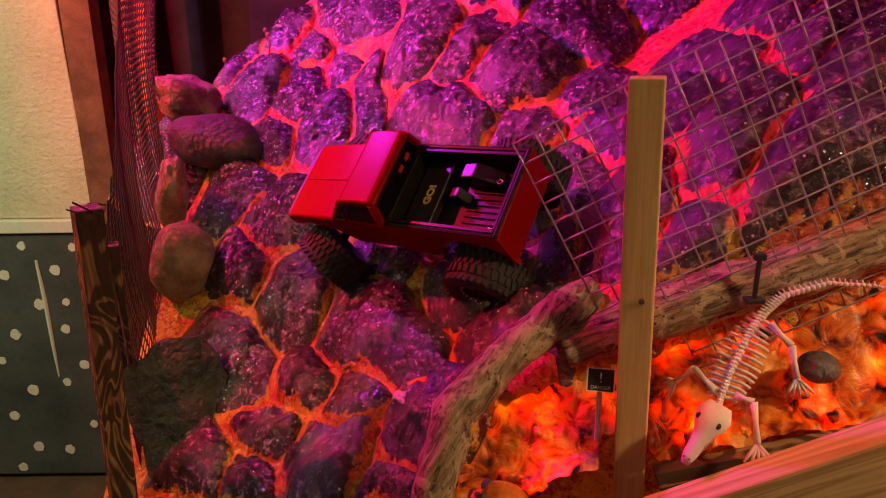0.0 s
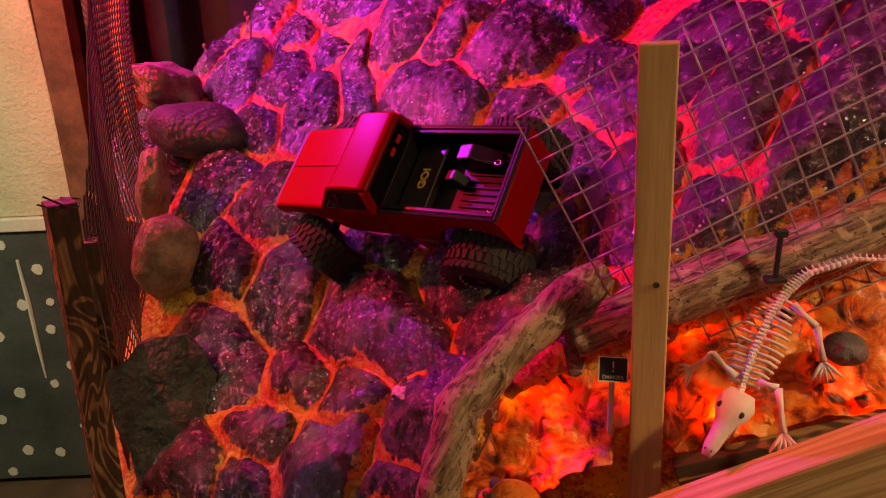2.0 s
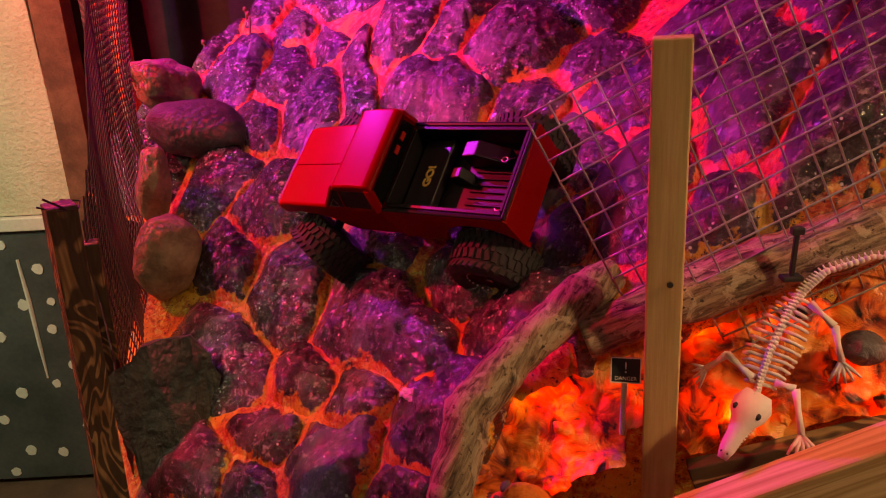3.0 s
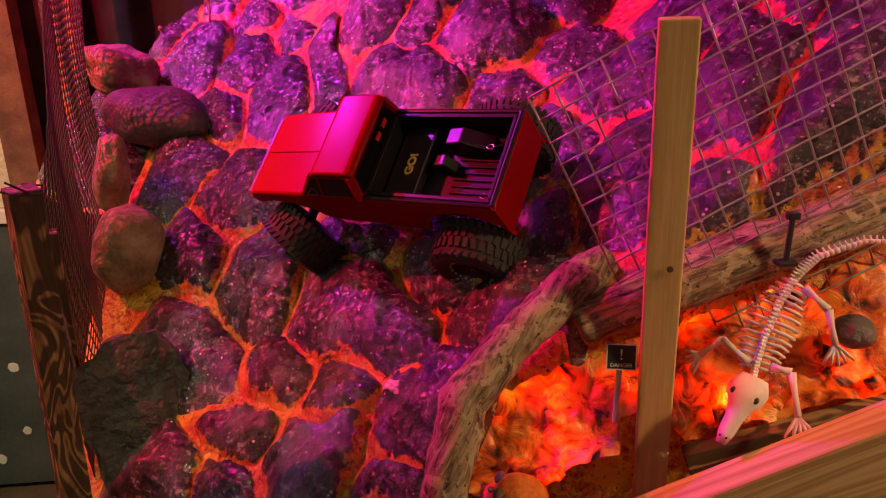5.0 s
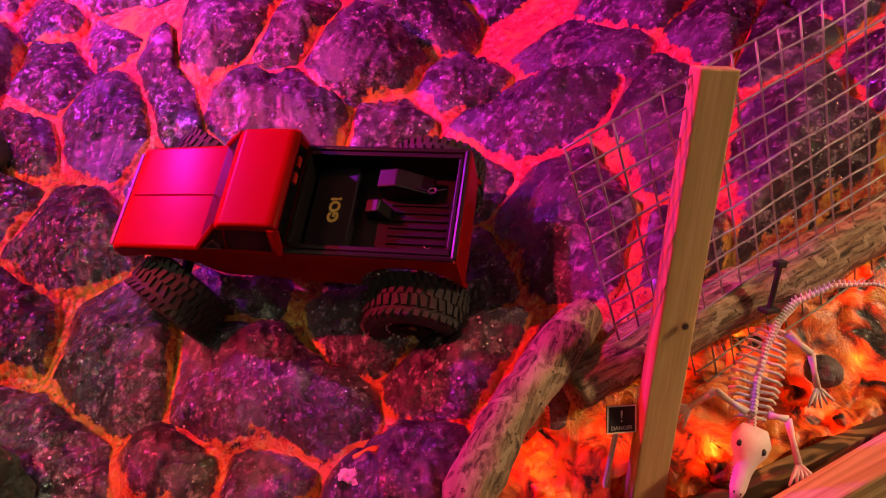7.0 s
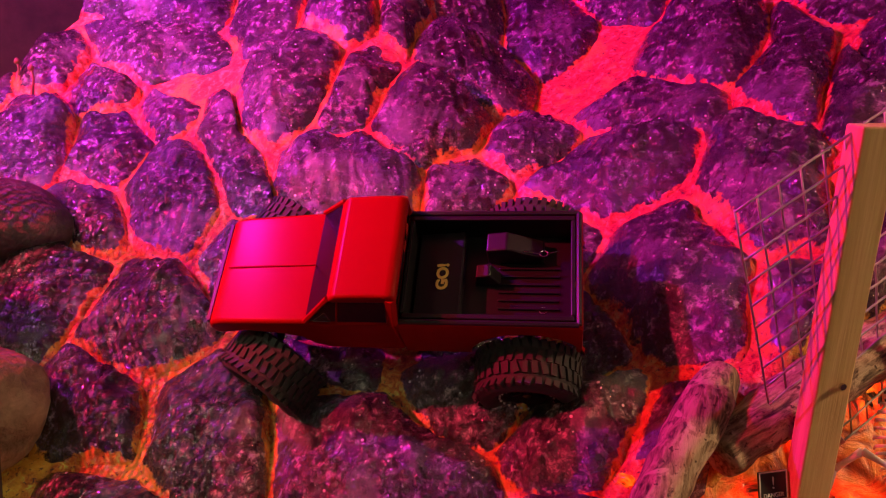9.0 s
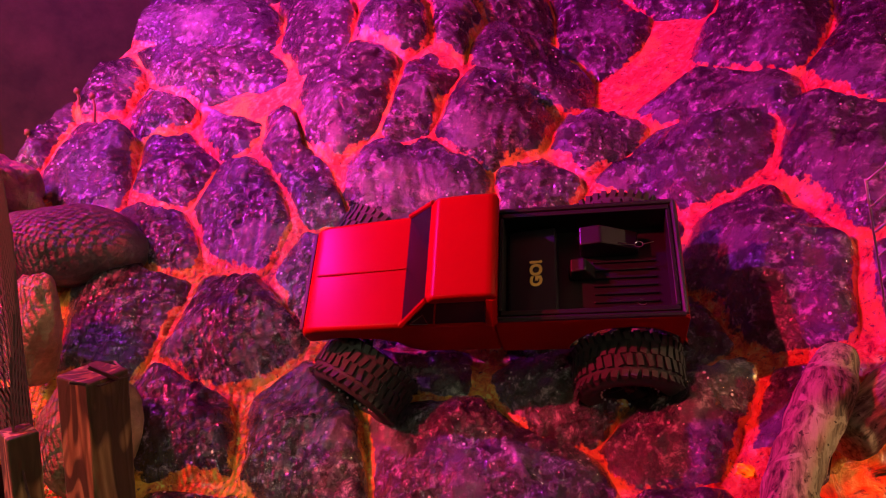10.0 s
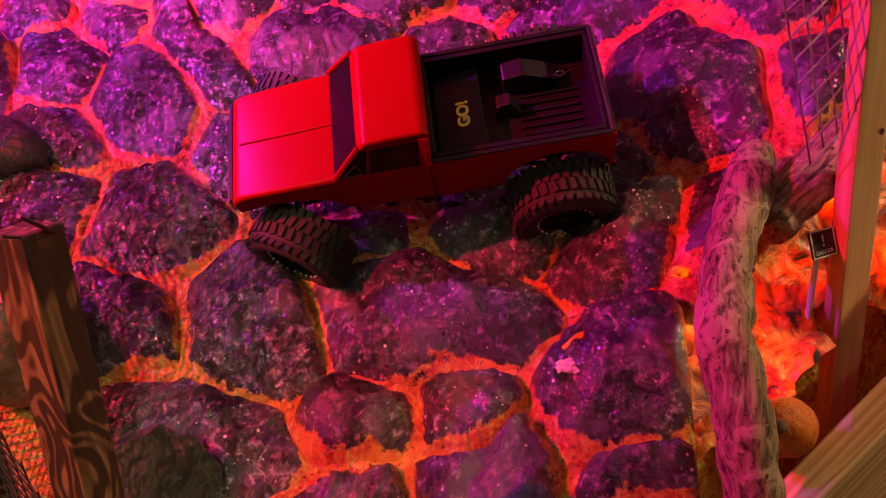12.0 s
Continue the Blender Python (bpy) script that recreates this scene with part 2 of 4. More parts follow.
BLACK_PLASTIC = plain("black_plastic", (0.012, 0.01, 0.013), 0.38)
RUBBER = plain("tyre_rubber", (0.04, 0.036, 0.036), 0.75, relief=0.3, scale=200)
CHROME = plain("steel", (0.7, 0.7, 0.7), 0.25, 1.0)
GLASS = plain("smoked_window", (0.006, 0.006, 0.008), 0.22)
GLASS.node_tree.nodes["Principled BSDF"].inputs["Specular IOR Level"].default_value = 0.2
BONE = plain("bone_plastic", (0.78, 0.62, 0.6), 0.55, relief=0.2)
CREAM = mottled("cream_wallpaper", (0.6, 0.55, 0.4), (0.78, 0.74, 0.58), 3, 0.85, 70, 0.7, 0.01)
CHALK = mottled("grey_panel", (0.045, 0.055, 0.06), (0.09, 0.1, 0.105), 4, 0.6, 60, 0.1)
WHITE = plain("white_paint", (0.75, 0.73, 0.68), 0.6)
BROWN = mottled("brown_frame", (0.1, 0.05, 0.03), (0.22, 0.12, 0.07), 12)
DARKWALL = mottled("dark_brown_wall", (0.012, 0.008, 0.008), (0.035, 0.02, 0.018), 9, 0.9, 60)
FLOORBOARD = mottled("brown_floor", (0.09, 0.05, 0.035), (0.18, 0.1, 0.07), 5, 0.7)
PLASTER = mottled("plaster", (0.3, 0.27, 0.24), (0.4, 0.37, 0.33), 3, 0.9)
GOLD = plain("yellow_lettering", (0.85, 0.6, 0.15), 0.5)
SIGNBLACK = plain("sign_black", (0.02, 0.02, 0.02), 0.5)
ORANGE_POST = plain("orange_paint", (0.8, 0.25, 0.08), 0.6, relief=0.3)


# ---- building helpers ----
def box(bm, size, m=None):
    geo = bmesh.ops.create_cube(bm, size=1)["verts"]
    bmesh.ops.transform(bm, matrix=(m or Matrix()) @ Matrix.Diagonal((*size, 1)), verts=geo)
    return geo


def tube(bm, pts, radii, seg=8, cap=True, wobble=0.0):
    pts = [Vector(p) for p in pts]
    if isinstance(radii, (int, float)):
        radii = [radii] * len(pts)
    rings, side = [], None
    for i, p in enumerate(pts):
        d = (pts[min(i + 1, len(pts) - 1)] - pts[max(i - 1, 0)]).normalized()
        if side is None:
            side = d.orthogonal().normalized()
        side = (side - d * side.dot(d)).normalized()
        up = d.cross(side)
        ring = []
        for k in range(seg):
            a = 2 * math.pi * k / seg
            w = side * math.cos(a) + up * math.sin(a)
            r = radii[i] * (1 + (wobble * noise.noise((p + w * radii[i]) * 45) if wobble else 0))
            ring.append(bm.verts.new(p + w * r))
        rings.append(ring)
    for a, b in zip(rings, rings[1:]):
        for k in range(seg):
            bm.faces.new((a[k], a[(k + 1) % seg], b[(k + 1) % seg], b[k]))
    if cap:
        bm.faces.new(rings[0][::-1])
        bm.faces.new(rings[-1])


def lathe(bm, profile, seg=32, m=None):
    """Turn a profile of (radius, along y) round the y axis."""
    m = m or Matrix()
    rings = [[bm.verts.new(m @ Vector((r * math.cos(2 * math.pi * k / seg), y, r * math.sin(2 * math.pi * k / seg)))) for k in range(seg)] for r, y in profile]
    for a, b in zip(rings, rings[1:]):
        for k in range(seg):
            bm.faces.new((a[k], b[k], b[(k + 1) % seg], a[(k + 1) % seg]))


def lump(bm, radii, m, rough=0.18, freq=2.0, seed=0.0, sub=3):
    geo = bmesh.ops.create_icosphere(bm, subdivisions=sub, radius=1)["verts"]
    for v in geo:
        d = 1 + rough * noise.noise(v.co * freq + Vector((seed, seed * 2, -seed))) + rough * 0.35 * noise.noise(v.co * freq * 3.1 + Vector((seed,) * 3))
        v.co = m @ Vector((v.co.x * radii[0] * d, v.co.y * radii[1] * d, v.co.z * radii[2] * d))
    return geo


def prism(bm, outline, y0, y1):
    """A polygon in x and z, drawn out from y0 to y1."""
    a = [bm.verts.new((x, y0, z)) for x, z in outline]
    b = [bm.verts.new((x, y1, z)) for x, z in outline]
    k = len(outline)
    bm.faces.new(a)
    bm.faces.new(b[::-1])
    for i in range(k):
        bm.faces.new((a[i], b[i], b[(i + 1) % k], a[(i + 1) % k]))


def part(name, bm, mat, parent=None, label="", smooth=False, bevel=0.0, m=None):
    bmesh.ops.recalc_face_normals(bm, faces=bm.faces)
    me = bpy.data.meshes.new(name)
    bm.to_mesh(me)
    bm.free()
    me.materials.append(mat)
    if smooth:
        me.polygons.foreach_set("use_smooth", [True] * len(me.polygons))
    ob = new(name, me)
    if parent:
        ob.parent = parent
    if m is not None:
        ob.matrix_basis = m
    if bevel:
        b = ob.modifiers.new("edge", "BEVEL")
        b.width, b.segments, b.limit_method, b.angle_limit = bevel, 3 if bevel > 0.005 else 2, "ANGLE", radians(28)
        b.harden_normals = smooth
    if label:
        ob["label"] = label
    return ob


def thing(name, m, label, category, group="", kind=""):
    ob = new(name)
    ob.empty_display_size = 0.05
    ob.matrix_basis = m
    return tagged(ob, label, category, group, kind)


def beam(name, a, b, w, d, mat, turn=0.0, bevel=0.002):
    """A sawn batten from a to b: local z runs along it, from its lower end."""
    a, b = Vector(a), Vector(b)
    z = (b - a).normalized()
    y = Vector((math.sin(radians(turn)), -math.cos(radians(turn)), 0))
    y = (y - z * y.dot(z)).normalized()
    x = y.cross(z)
    rot = Matrix((x, y, z)).transposed().to_4x4()
    bm = bmesh.new()
    box(bm, (w, d, (b - a).length), Matrix.Translation((0, 0, (b - a).length / 2)))
    return part(name, bm, mat, bevel=bevel, m=Matrix.Translation(a) @ rot)


K = 1.5


def site(x, y, z):
    """Plan units of the site to metres over the floor."""
    return Vector((K * x, K * y, K * z - 0.235))


# ---- the hill ----
LUMPS = [(-0.25, 0.94, 0.006), (-0.25, 1.26, -0.012), (-0.08, 0.94, -0.024), (-0.08, 1.1, 0.023), (0.09, 0.78, -0.045), (0.09, 0.94, -0.01),
         (0.09, 1.1, 0.03), (0.09, 1.26, 0.062), (0.26, 0.62, 0.027), (0.26, 0.78, 0.006), (0.26, 0.94, -0.014), (0.26, 1.1, -0.062), (0.26, 1.26, 0.025)]


def smooth_step(a, b, v):
    t = min(1, max(0, (v - a) / (b - a)))
    return t * t * (3 - 2 * t)


def tray_side(x, y):
    """How far a place lies on the ember bed's side of the two logs, in metres."""
    one = (Vector((x, y)) - Vector((0.0, 0.80))).dot(Vector((0.69, -0.72)))
    two = (Vector((x, y)) - Vector((0.13, 0.865))).dot(Vector((-0.12, -0.99)))
    return min(one, two)


def ground_z(x, y):
    u, v = x / K, y / K
    w = v - 0.9
    z = 1.1004 + 0.5387 * u + 0.4873 * w + 0.0553 * u * u - 0.5579 * u * w + 0.0739 * w * w
    z += -0.0031 * u ** 3 - 0.0801 * u * u * w + 0.1052 * u * w * w - 0.16 * w ** 3
    z += sum(h * math.exp(-((u - a) ** 2 + (v - b) ** 2) / 0.0242) for a, b, h in LUMPS)
    flank = (Vector((x, y)) - Vector((-0.55, 2.04))).dot(Vector((-0.73, 0.68)))
    return K * z - 0.235 - 0.6 * smooth_step(0.0, 0.12, flank) - 0.6 * smooth_step(-0.03, 0.015, tray_side(x, y))


BOULDERS = []


def boulder(x, y, a, b, turn, pool=False):
    """A boulder of the hill, or a pool that boulders keep clear of."""
    if tray_side(x, y) < 0.0:
        BOULDERS.append((Vector((x, y)), a, b, math.cos(radians(turn)), math.sin(radians(turn)), pool))


def reach(r, p):
    """Signed distance of a place from a boulder's outline, roughly in metres."""
    c, a, b, co, si, pool = r
    d = p - c
    return (math.hypot((d.x * co + d.y * si) / a, (d.y * co - d.x * si) / b) - 1) * b


def build_hill():
    bm = bmesh.new()
    x0, x1, y0, y1, step = -0.62, 1.15, 0.62, 2.5, 0.0125
    nx, ny = int((x1 - x0) / step), int((y1 - y0) / step)
    rows = []
    for j in range(ny + 1):
        row = []
        for i in range(nx + 1):
            x, y = x0 + i * step, y0 + j * step
            row.append(bm.verts.new((x, y, ground_z(x, y) + 0.006 * noise.noise(Vector((x, y, 0)) * 22))))
        rows.append(row)
    for a, b in zip(rows, rows[1:]):
        for i in range(nx):
            bm.faces.new((a[i], a[i + 1], b[i + 1], b[i]))
    edge = [e for e in bm.edges if e.is_boundary]
    low = bmesh.ops.extrude_edge_only(bm, edges=edge)["geom"]
    for v in low:
        if isinstance(v, bmesh.types.BMVert):
            v.co.z = 0.0
    hill = part("ground", bm, LAVA, smooth=True)
    tagged(hill, "sculpted volcano hill with orange lava paint in its joints", "hill", kind="structure")
    return hill


def build_boulders(hill):
    rings, seg = 26, 96
    for n_rock, r in enumerate(BOULDERS):
        c, a, b, co, si, pool = r
        if pool:
            continue
        near = [o for o in BOULDERS if o is not r and (o[0] - c).length < a + o[1] + 0.06]
        radius = []
        for k in range(seg):
            w = Vector((math.cos(2 * math.pi * k / seg), math.sin(2 * math.pi * k / seg)))
            q = 0.008
            while q < a * 1.6:
                p = c + w * q
                e = reach(r, p)
                gap = 0.0015 + 0.004 * noise.noise(Vector((p.x, p.y, 3)) * 7)
                if e > 0.08 or (near and min(reach(o, p) for o in near) - e < 2 * gap) or tray_side(p.x, p.y) > -0.018:
                    break
                q += 0.003
            radius.append(q)
        radius = [(radius[k - 1] + 2 * radius[k] + radius[(k + 1) % seg]) / 4 for k in range(seg)]
        radius = [q + 0.004 * noise.noise(Vector((k * 0.35, n_rock, 7))) for k, q in enumerate(radius)]
        way = n_rock * 2.4
        wx, wy = math.cos(way), math.sin(way)
        h = 0.018 + 0.46 * min(b, sum(radius) / seg)
        bm = bmesh.new()

        def height(x, y, s):
            z = ground_z(x, y) + h * max(0.0, 1 - s ** 2.2) ** 0.75 - 0.006 * s ** 6
            f = Vector((x, y, n_rock * 0.7))
            brush = Vector(((x * wx + y * wy) * 18, (y * wx - x * wy) * 85, n_rock))
            rough = 0.022 * noise.noise(f * 9) + 0.010 * noise.noise(f * 24) + 0.006 * noise.noise(brush) + 0.006 * abs(noise.noise(f * 60)) - 0.002
            return z + rough * (1 - s ** 5)

        mid = bm.verts.new((0, 0, height(c.x, c.y, 0)))
        last = None
        for i in range(1, rings + 1):
            s = (i / rings) ** 0.8
            ring = []
            for k in range(seg):
                t = 2 * math.pi * k / seg
                x, y = s * radius[k] * math.cos(t), s * radius[k] * math.sin(t)
                ring.append(bm.verts.new((x, y, height(c.x + x, c.y + y, s))))
            for k in range(seg):
                k2 = (k + 1) % seg
                bm.faces.new((mid, ring[k], ring[k2]) if last is None else (last[k], ring[k], ring[k2], last[k2]))
            last = ring
        rock = part("rock", bm, ROCK, hill, smooth=True, m=Matrix.Translation((c.x, c.y, 0)))
        rim = rock.data.attributes.new("rim", "FLOAT", "POINT")
        rim.data.foreach_set("value", [0.0] + [max(0.0, 1 - (1 - (i / rings) ** 0.8) * radius[k] / 0.03) for i in range(1, rings + 1) for k in range(seg)])


hill = build_hill()

# ---- the hall round the hill ----
def slab(name, lo, hi, mat, label, category):
    bm = bmesh.new()
    lo, hi = Vector(lo), Vector(hi)
    box(bm, hi - lo, Matrix.Translation((lo + hi) / 2))
    return tagged(part(name, bm, mat), label, category, kind="structure")


slab("floor", (-3.2, -2.2, -0.1), (2.6, 2.75, 0.0), FLOORBOARD, "dark brown worn floor", "floor")
slab("ceiling", (-3.2, -2.2, 2.9), (2.6, 2.75, 3.0), PLASTER, "plain plaster ceiling", "ceiling")
slab("wall_north", (-1.0, 2.62, 0.0), (2.6, 2.75, 2.9), DARKWALL, "dark brown painted back wall", "wall")
slab("wall_east", (2.5, -2.1, 0.0), (2.6, 2.62, 2.9), PLASTER, "plain plaster wall", "wall")
slab("wall_west", (-3.2, -2.1, 0.0), (-3.1, 2.4, 2.9), PLASTER, "plain plaster wall", "wall")
slab("wall_south", (-3.2, -2.2, 0.0), (2.6, -2.1, 2.9), PLASTER, "plain plaster wall", "wall")


DOTS = [(0.654, 0.954), (0.826, 0.946), (0.573, 0.848), (0.752, 0.864), (0.672, 0.737), (0.768, 0.743), (0.564, 0.62), (0.747, 0.64), (0.495, 0.517),
        (0.788, 0.497), (0.583, 0.395), (0.713, 0.426), (0.492, 0.288), (0.779, 0.248), (0.555, 0.152), (0.67, 0.138), (0.477, 0.06)]


def build_door_wall():
    slab("wall_left", (-3.1, 2.42, 0.0), (-1.0, 2.62, 2.9), DARKWALL, "wall behind the papered panel", "wall")
    panel = thing("wall_panel", Matrix.Translation((-2.1, 2.4, 0)), "cream embossed wallpaper panel over a grey dotted board", "panel")
    bm = bmesh.new()
    box(bm, (1.84, 0.03, 1.85), Matrix.Translation((0, 0, 1.975)))
    part("paper", bm, CREAM, panel, "cream embossed wallpaper", bevel=0.004)
    bm = bmesh.new()
    box(bm, (1.86, 0.045, 0.045), Matrix.Translation((0, -0.01, 1.025)))
    part("ledge", bm, WHITE, panel, "white painted ledge", bevel=0.004)
    bm = bmesh.new()
    box(bm, (1.84, 0.03, 0.97), Matrix.Translation((0, 0, 0.515)))
    board = part("board", bm, CHALK, panel, "grey board with white paint dots")
    rnd = random.Random(4)
    for x, z in DOTS:
        bm = bmesh.new()
        r = rnd.uniform(0.013, 0.021)
        ring = [(x + r * math.cos(a) * rnd.uniform(0.85, 1.1), z + r * math.sin(a) * rnd.uniform(0.9, 1.15)) for a in [k * math.pi / 7 for k in range(14)]]
        prism(bm, ring, -0.0185, -0.0135)
        part("paint_dot", bm, WHITE, board)
    bm = bmesh.new()
    tube(bm, [(0.693, -0.016, 0.9), (0.695, -0.016, 0.75), (0.69, -0.016, 0.58), (0.687, -0.016, 0.45)], [0.005, 0.008, 0.007, 0.003], 6)
    part("paint_run", bm, WHITE, board)


build_door_wall()
for name, x, w, d, mat, label in (("door_frame", -1.1, 0.09, 0.07, BROWN, "dark brown wooden frame with peeling paint"),
                                  ("orange_board", -0.93, 0.07, 0.05, ORANGE_POST, "orange painted board behind the net")):
    tagged(beam(name, (x - 0.04, 2.36, 0), (x + 0.03, 2.36, 2.88), w, d, mat), label, "board", kind="structure")

# ---- posts, rail, wire and net ----
tagged(beam("fence_post", site(0.166, 0.538, 0.62), site(0.1435, 0.535, 1.2825), 0.0385, 0.024, PINE, turn=-18), "bare pine batten post beside the ember bed", "post")
tagged(beam("fence_post", site(-0.383, 0.69, 0.5), site(-0.347, 0.689, 1.147), 0.0385, 0.035, BURNT, turn=38), "scorched pine post with swirling dark grain", "post")
tagged(beam("fence_post", site(-0.43, 0.83, 0.4), site(-0.398, 0.83, 1.06), 0.03, 0.03, BURNT, turn=20), "short dark post beside the scorched one", "post")

bm = bmesh.new()
bmesh.ops.create_cone(bm, segments=10, radius1=0.0035, radius2=0.0035, depth=0.003, cap_ends=True, matrix=pose(0, 0, 0, 90))
tagged(part("screw", bm, CHROME, m=Matrix.Translation(site(0.1495, 0.5245, 1.114)) @ pose(0, 0, 0, 0, 0, -18)), "bright screw head in the pine post", "screw")
bm = bmesh.new()
tube(bm, [site(-0.358, 0.672, 1.15), site(-0.345, 0.676, 1.144), site(-0.33, 0.688, 1.142), site(-0.336, 0.706, 1.144), site(-0.352, 0.702, 1.147)], 0.0013, 6)
tube(bm, [site(-0.336, 0.68, 1.144), site(-0.349, 0.668, 1.158)], 0.0016, 5)
tagged(part("cable_tie", bm, NET), "black cable tie round the scorched post", "cable tie")

RAIL = Vector((0.857, -0.193, 0.530)).normalized()
rail_mid = Vector((0.366, 0.6798, 1.2202))
tagged(beam("guard_rail", rail_mid - RAIL * 0.75, rail_mid + RAIL * 0.7, 0.13, 0.042, RAILWOOD, turn=-8, bevel=0.004), "sloping pine guard rail in front of the ember bed", "rail")


def build_wire_fence():
    along, down = Vector((0.862, -0.06, 0.46)).normalized(), Vector((0.46, 0.06, -0.88)).normalized()
    flat = down.cross(along).normalized()
    panel = thing("wire_fence", Matrix.Translation(site(0.05, 0.548, 1.233)), "zinc welded wire mesh stapled behind the pine post", "fence")
    pitch, across, tall = 0.0268, 26, 14
    rnd = random.Random(2)
    for i in range(across):
        bm = bmesh.new()
        p = along * (pitch * i + rnd.uniform(-0.001, 0.001))
        pts = [p + down * ((9 if i < 3 else tall) * pitch * t / 6) + flat * 0.004 * noise.noise(Vector((i * 0.4, t, 1))) for t in range(7)]
        tube(bm, pts, 0.0012, 6)
        part("wire", bm, WIRE, panel, smooth=True)
    for j in range(tall + 1):
        bm = bmesh.new()
        pts = [along * (pitch * t) + down * (pitch * j) + flat * (0.0024 + 0.004 * noise.noise(Vector((t * 0.4, j, 2)))) for t in range(0 if j < 10 else 3, across)]
        tube(bm, pts, 0.0012, 6)
        part("wire", bm, WIRE, panel, smooth=True)


build_wire_fence()


def build_net():
    """A black plastic net that hangs in folds along the hill's flank."""
    a, b = site(-0.366, 0.705, 0.75), site(-0.43, 1.22, 0.95)
    cols, rows = 62, 62
    def place(i, j):
        s = j / rows
        t = 0.06 + 0.4 * s * s + (0.94 - 0.4 * s * s) * i / cols
        p = a.lerp(b, t)
        top = 1.49 + 0.34 * smooth_step(0.0, 0.55, t)
        bottom = p.z - 0.12
        fold = 0.014 * math.sin(t * 17 + 1.6 * s) + 0.006 * math.sin(t * 39 + s * 3)
        return Vector((p.x + fold - 0.05 * math.sin(math.pi * s) * t, p.y + 0.01 * math.sin(s * 9 + t * 14), bottom + (top - bottom) * s))
    bm = bmesh.new()
    for j in range(rows):
        for i in range(cols):
            o = 0.5 * (j % 2)
            p = place(i + o, j)
            for di in (-0.5, 0.5):
                q = place(i + o + di, j + 1)
                tube(bm, [p, q], 0.0013, 4, cap=False)
    tagged(part("safety_net", bm, NET), "black plastic net hanging in folds beside the hill", "net")


build_net()

# ---- logs, tray and what lies in it ----
def log_thing(name, pts, radii, label, seed):
    bm = bmesh.new()
    fine, rr = [], []
    for i in range(len(pts) - 1):
        for k in range(16):
            t = k / 16
            fine.append(Vector(pts[i]).lerp(Vector(pts[i + 1]), t))
            rr.append(radii[i] * (1 - t) + radii[i + 1] * t)
    fine.append(Vector(pts[-1]))
    rr.append(radii[-1])
    fine = [p + 0.006 * Vector((noise.noise(p * 11 + Vector((seed, 0, 0))), noise.noise(p * 11 + Vector((0, seed, 0))), noise.noise(p * 11))) for p in fine]
    axis = (fine[-1] - fine[0]).normalized()
    rot = axis.to_track_quat("Z", "Y").to_matrix().to_4x4()
    m = Matrix.Translation(fine[0]) @ rot
    inv = m.inverted()
    tube(bm, [inv @ p for p in fine], rr, 36, wobble=0.15)
    return tagged(part(name, bm, DRIFT, smooth=True, m=m), label, "log")


log_thing("log", [site(-0.035, 0.475, 0.86), site(-0.012, 0.512, 0.965), site(0.004, 0.538, 1.008), site(0.048, 0.565, 1.04), site(0.1, 0.59, 1.078), site(0.127, 0.602, 1.09)],
          [0.028, 0.027, 0.028, 0.026, 0.028, 0.02], "weathered driftwood log between the hill and the embers", 1)
log_thing("log", [site(0.098, 0.57, 1.05), site(0.16, 0.57, 1.075), site(0.28, 0.56, 1.125), site(0.45, 0.545, 1.2)], [0.025, 0.031, 0.035, 0.036],
          "grey-brown log behind the ember bed under the wire", 5)


def tray_z(x, y):
    """The ember bed climbs towards the logs behind it."""
    return K * (0.965 + 0.44 * (x / K - 0.13) + 0.25 * (y / K - 0.55)) - 0.235 + 0.95 * max(0.0, y - 0.815 + 0.2 * (x - 0.2))


def tray_front(x):
    """The near edge of the ember bed, which is moulded round the pine post."""
    return 0.785 - 0.2 * (x - 0.2) + 0.042 * (smooth_step(0.186, 0.2, x) - smooth_step(0.245, 0.26, x))


def build_tray():
    bm = bmesh.new()
    nu, nv = 240, 48
    rnd = random.Random(8)
    chunks = [(rnd.uniform(-0.07, 0.67), rnd.uniform(0.0, 1.0), rnd.uniform(0.018, 0.05)) for _ in range(120)]
    chunks = [(x, tray_front(x) + (0.912 - 0.2 * (x - 0.2) - tray_front(x)) * v, r) for x, v, r in chunks]
    rows = []
    for j in range(nv + 1):
        row = []
        for i in range(nu + 1):
            x = -0.06 + 0.72 * i / nu
            y = tray_front(x) + (0.912 - 0.2 * (x - 0.2) - tray_front(x)) * j / nv
            p = Vector((x, y, 0))
            q = p + 0.006 * noise.noise_vector(p * 60)
            up = max((0.5 * r * max(0.0, 1 - ((q.x - a) ** 2 + (q.y - b) ** 2) / (r * r)) ** 0.6 for a, b, r in chunks if abs(a - x) < 0.06), default=0)
            row.append(bm.verts.new((x, y, tray_z(x, y) + up + 0.005 * noise.noise(p * 70) - 0.016)))
        rows.append(row)
    for a, b in zip(rows, rows[1:]):
        for i in range(nu):
            bm.faces.new((a[i], a[i + 1], b[i + 1], b[i]))
    bed = tagged(part("ember_bed", bm, EMBER, smooth=True), "bed of glowing orange resin embers", "ember bed")
    for k, (x, y, r) in enumerate(chunks[:26]):
        if abs(x - 0.222) < 0.05 and y < 0.85:
            continue
        bm = bmesh.new()
        lump(bm, (0.5 * r, 0.4 * r, 0.3 * r), pose(0, 0, 0, 30 * math.sin(k), 25 * math.cos(2 * k), 50 * k), 0.5, 1.6, k, 3)
        part("ember", bm, EMBER, bed, smooth=True, m=Matrix.Translation((x, y, tray_z(x, y) + 0.5 * r - 0.014)))


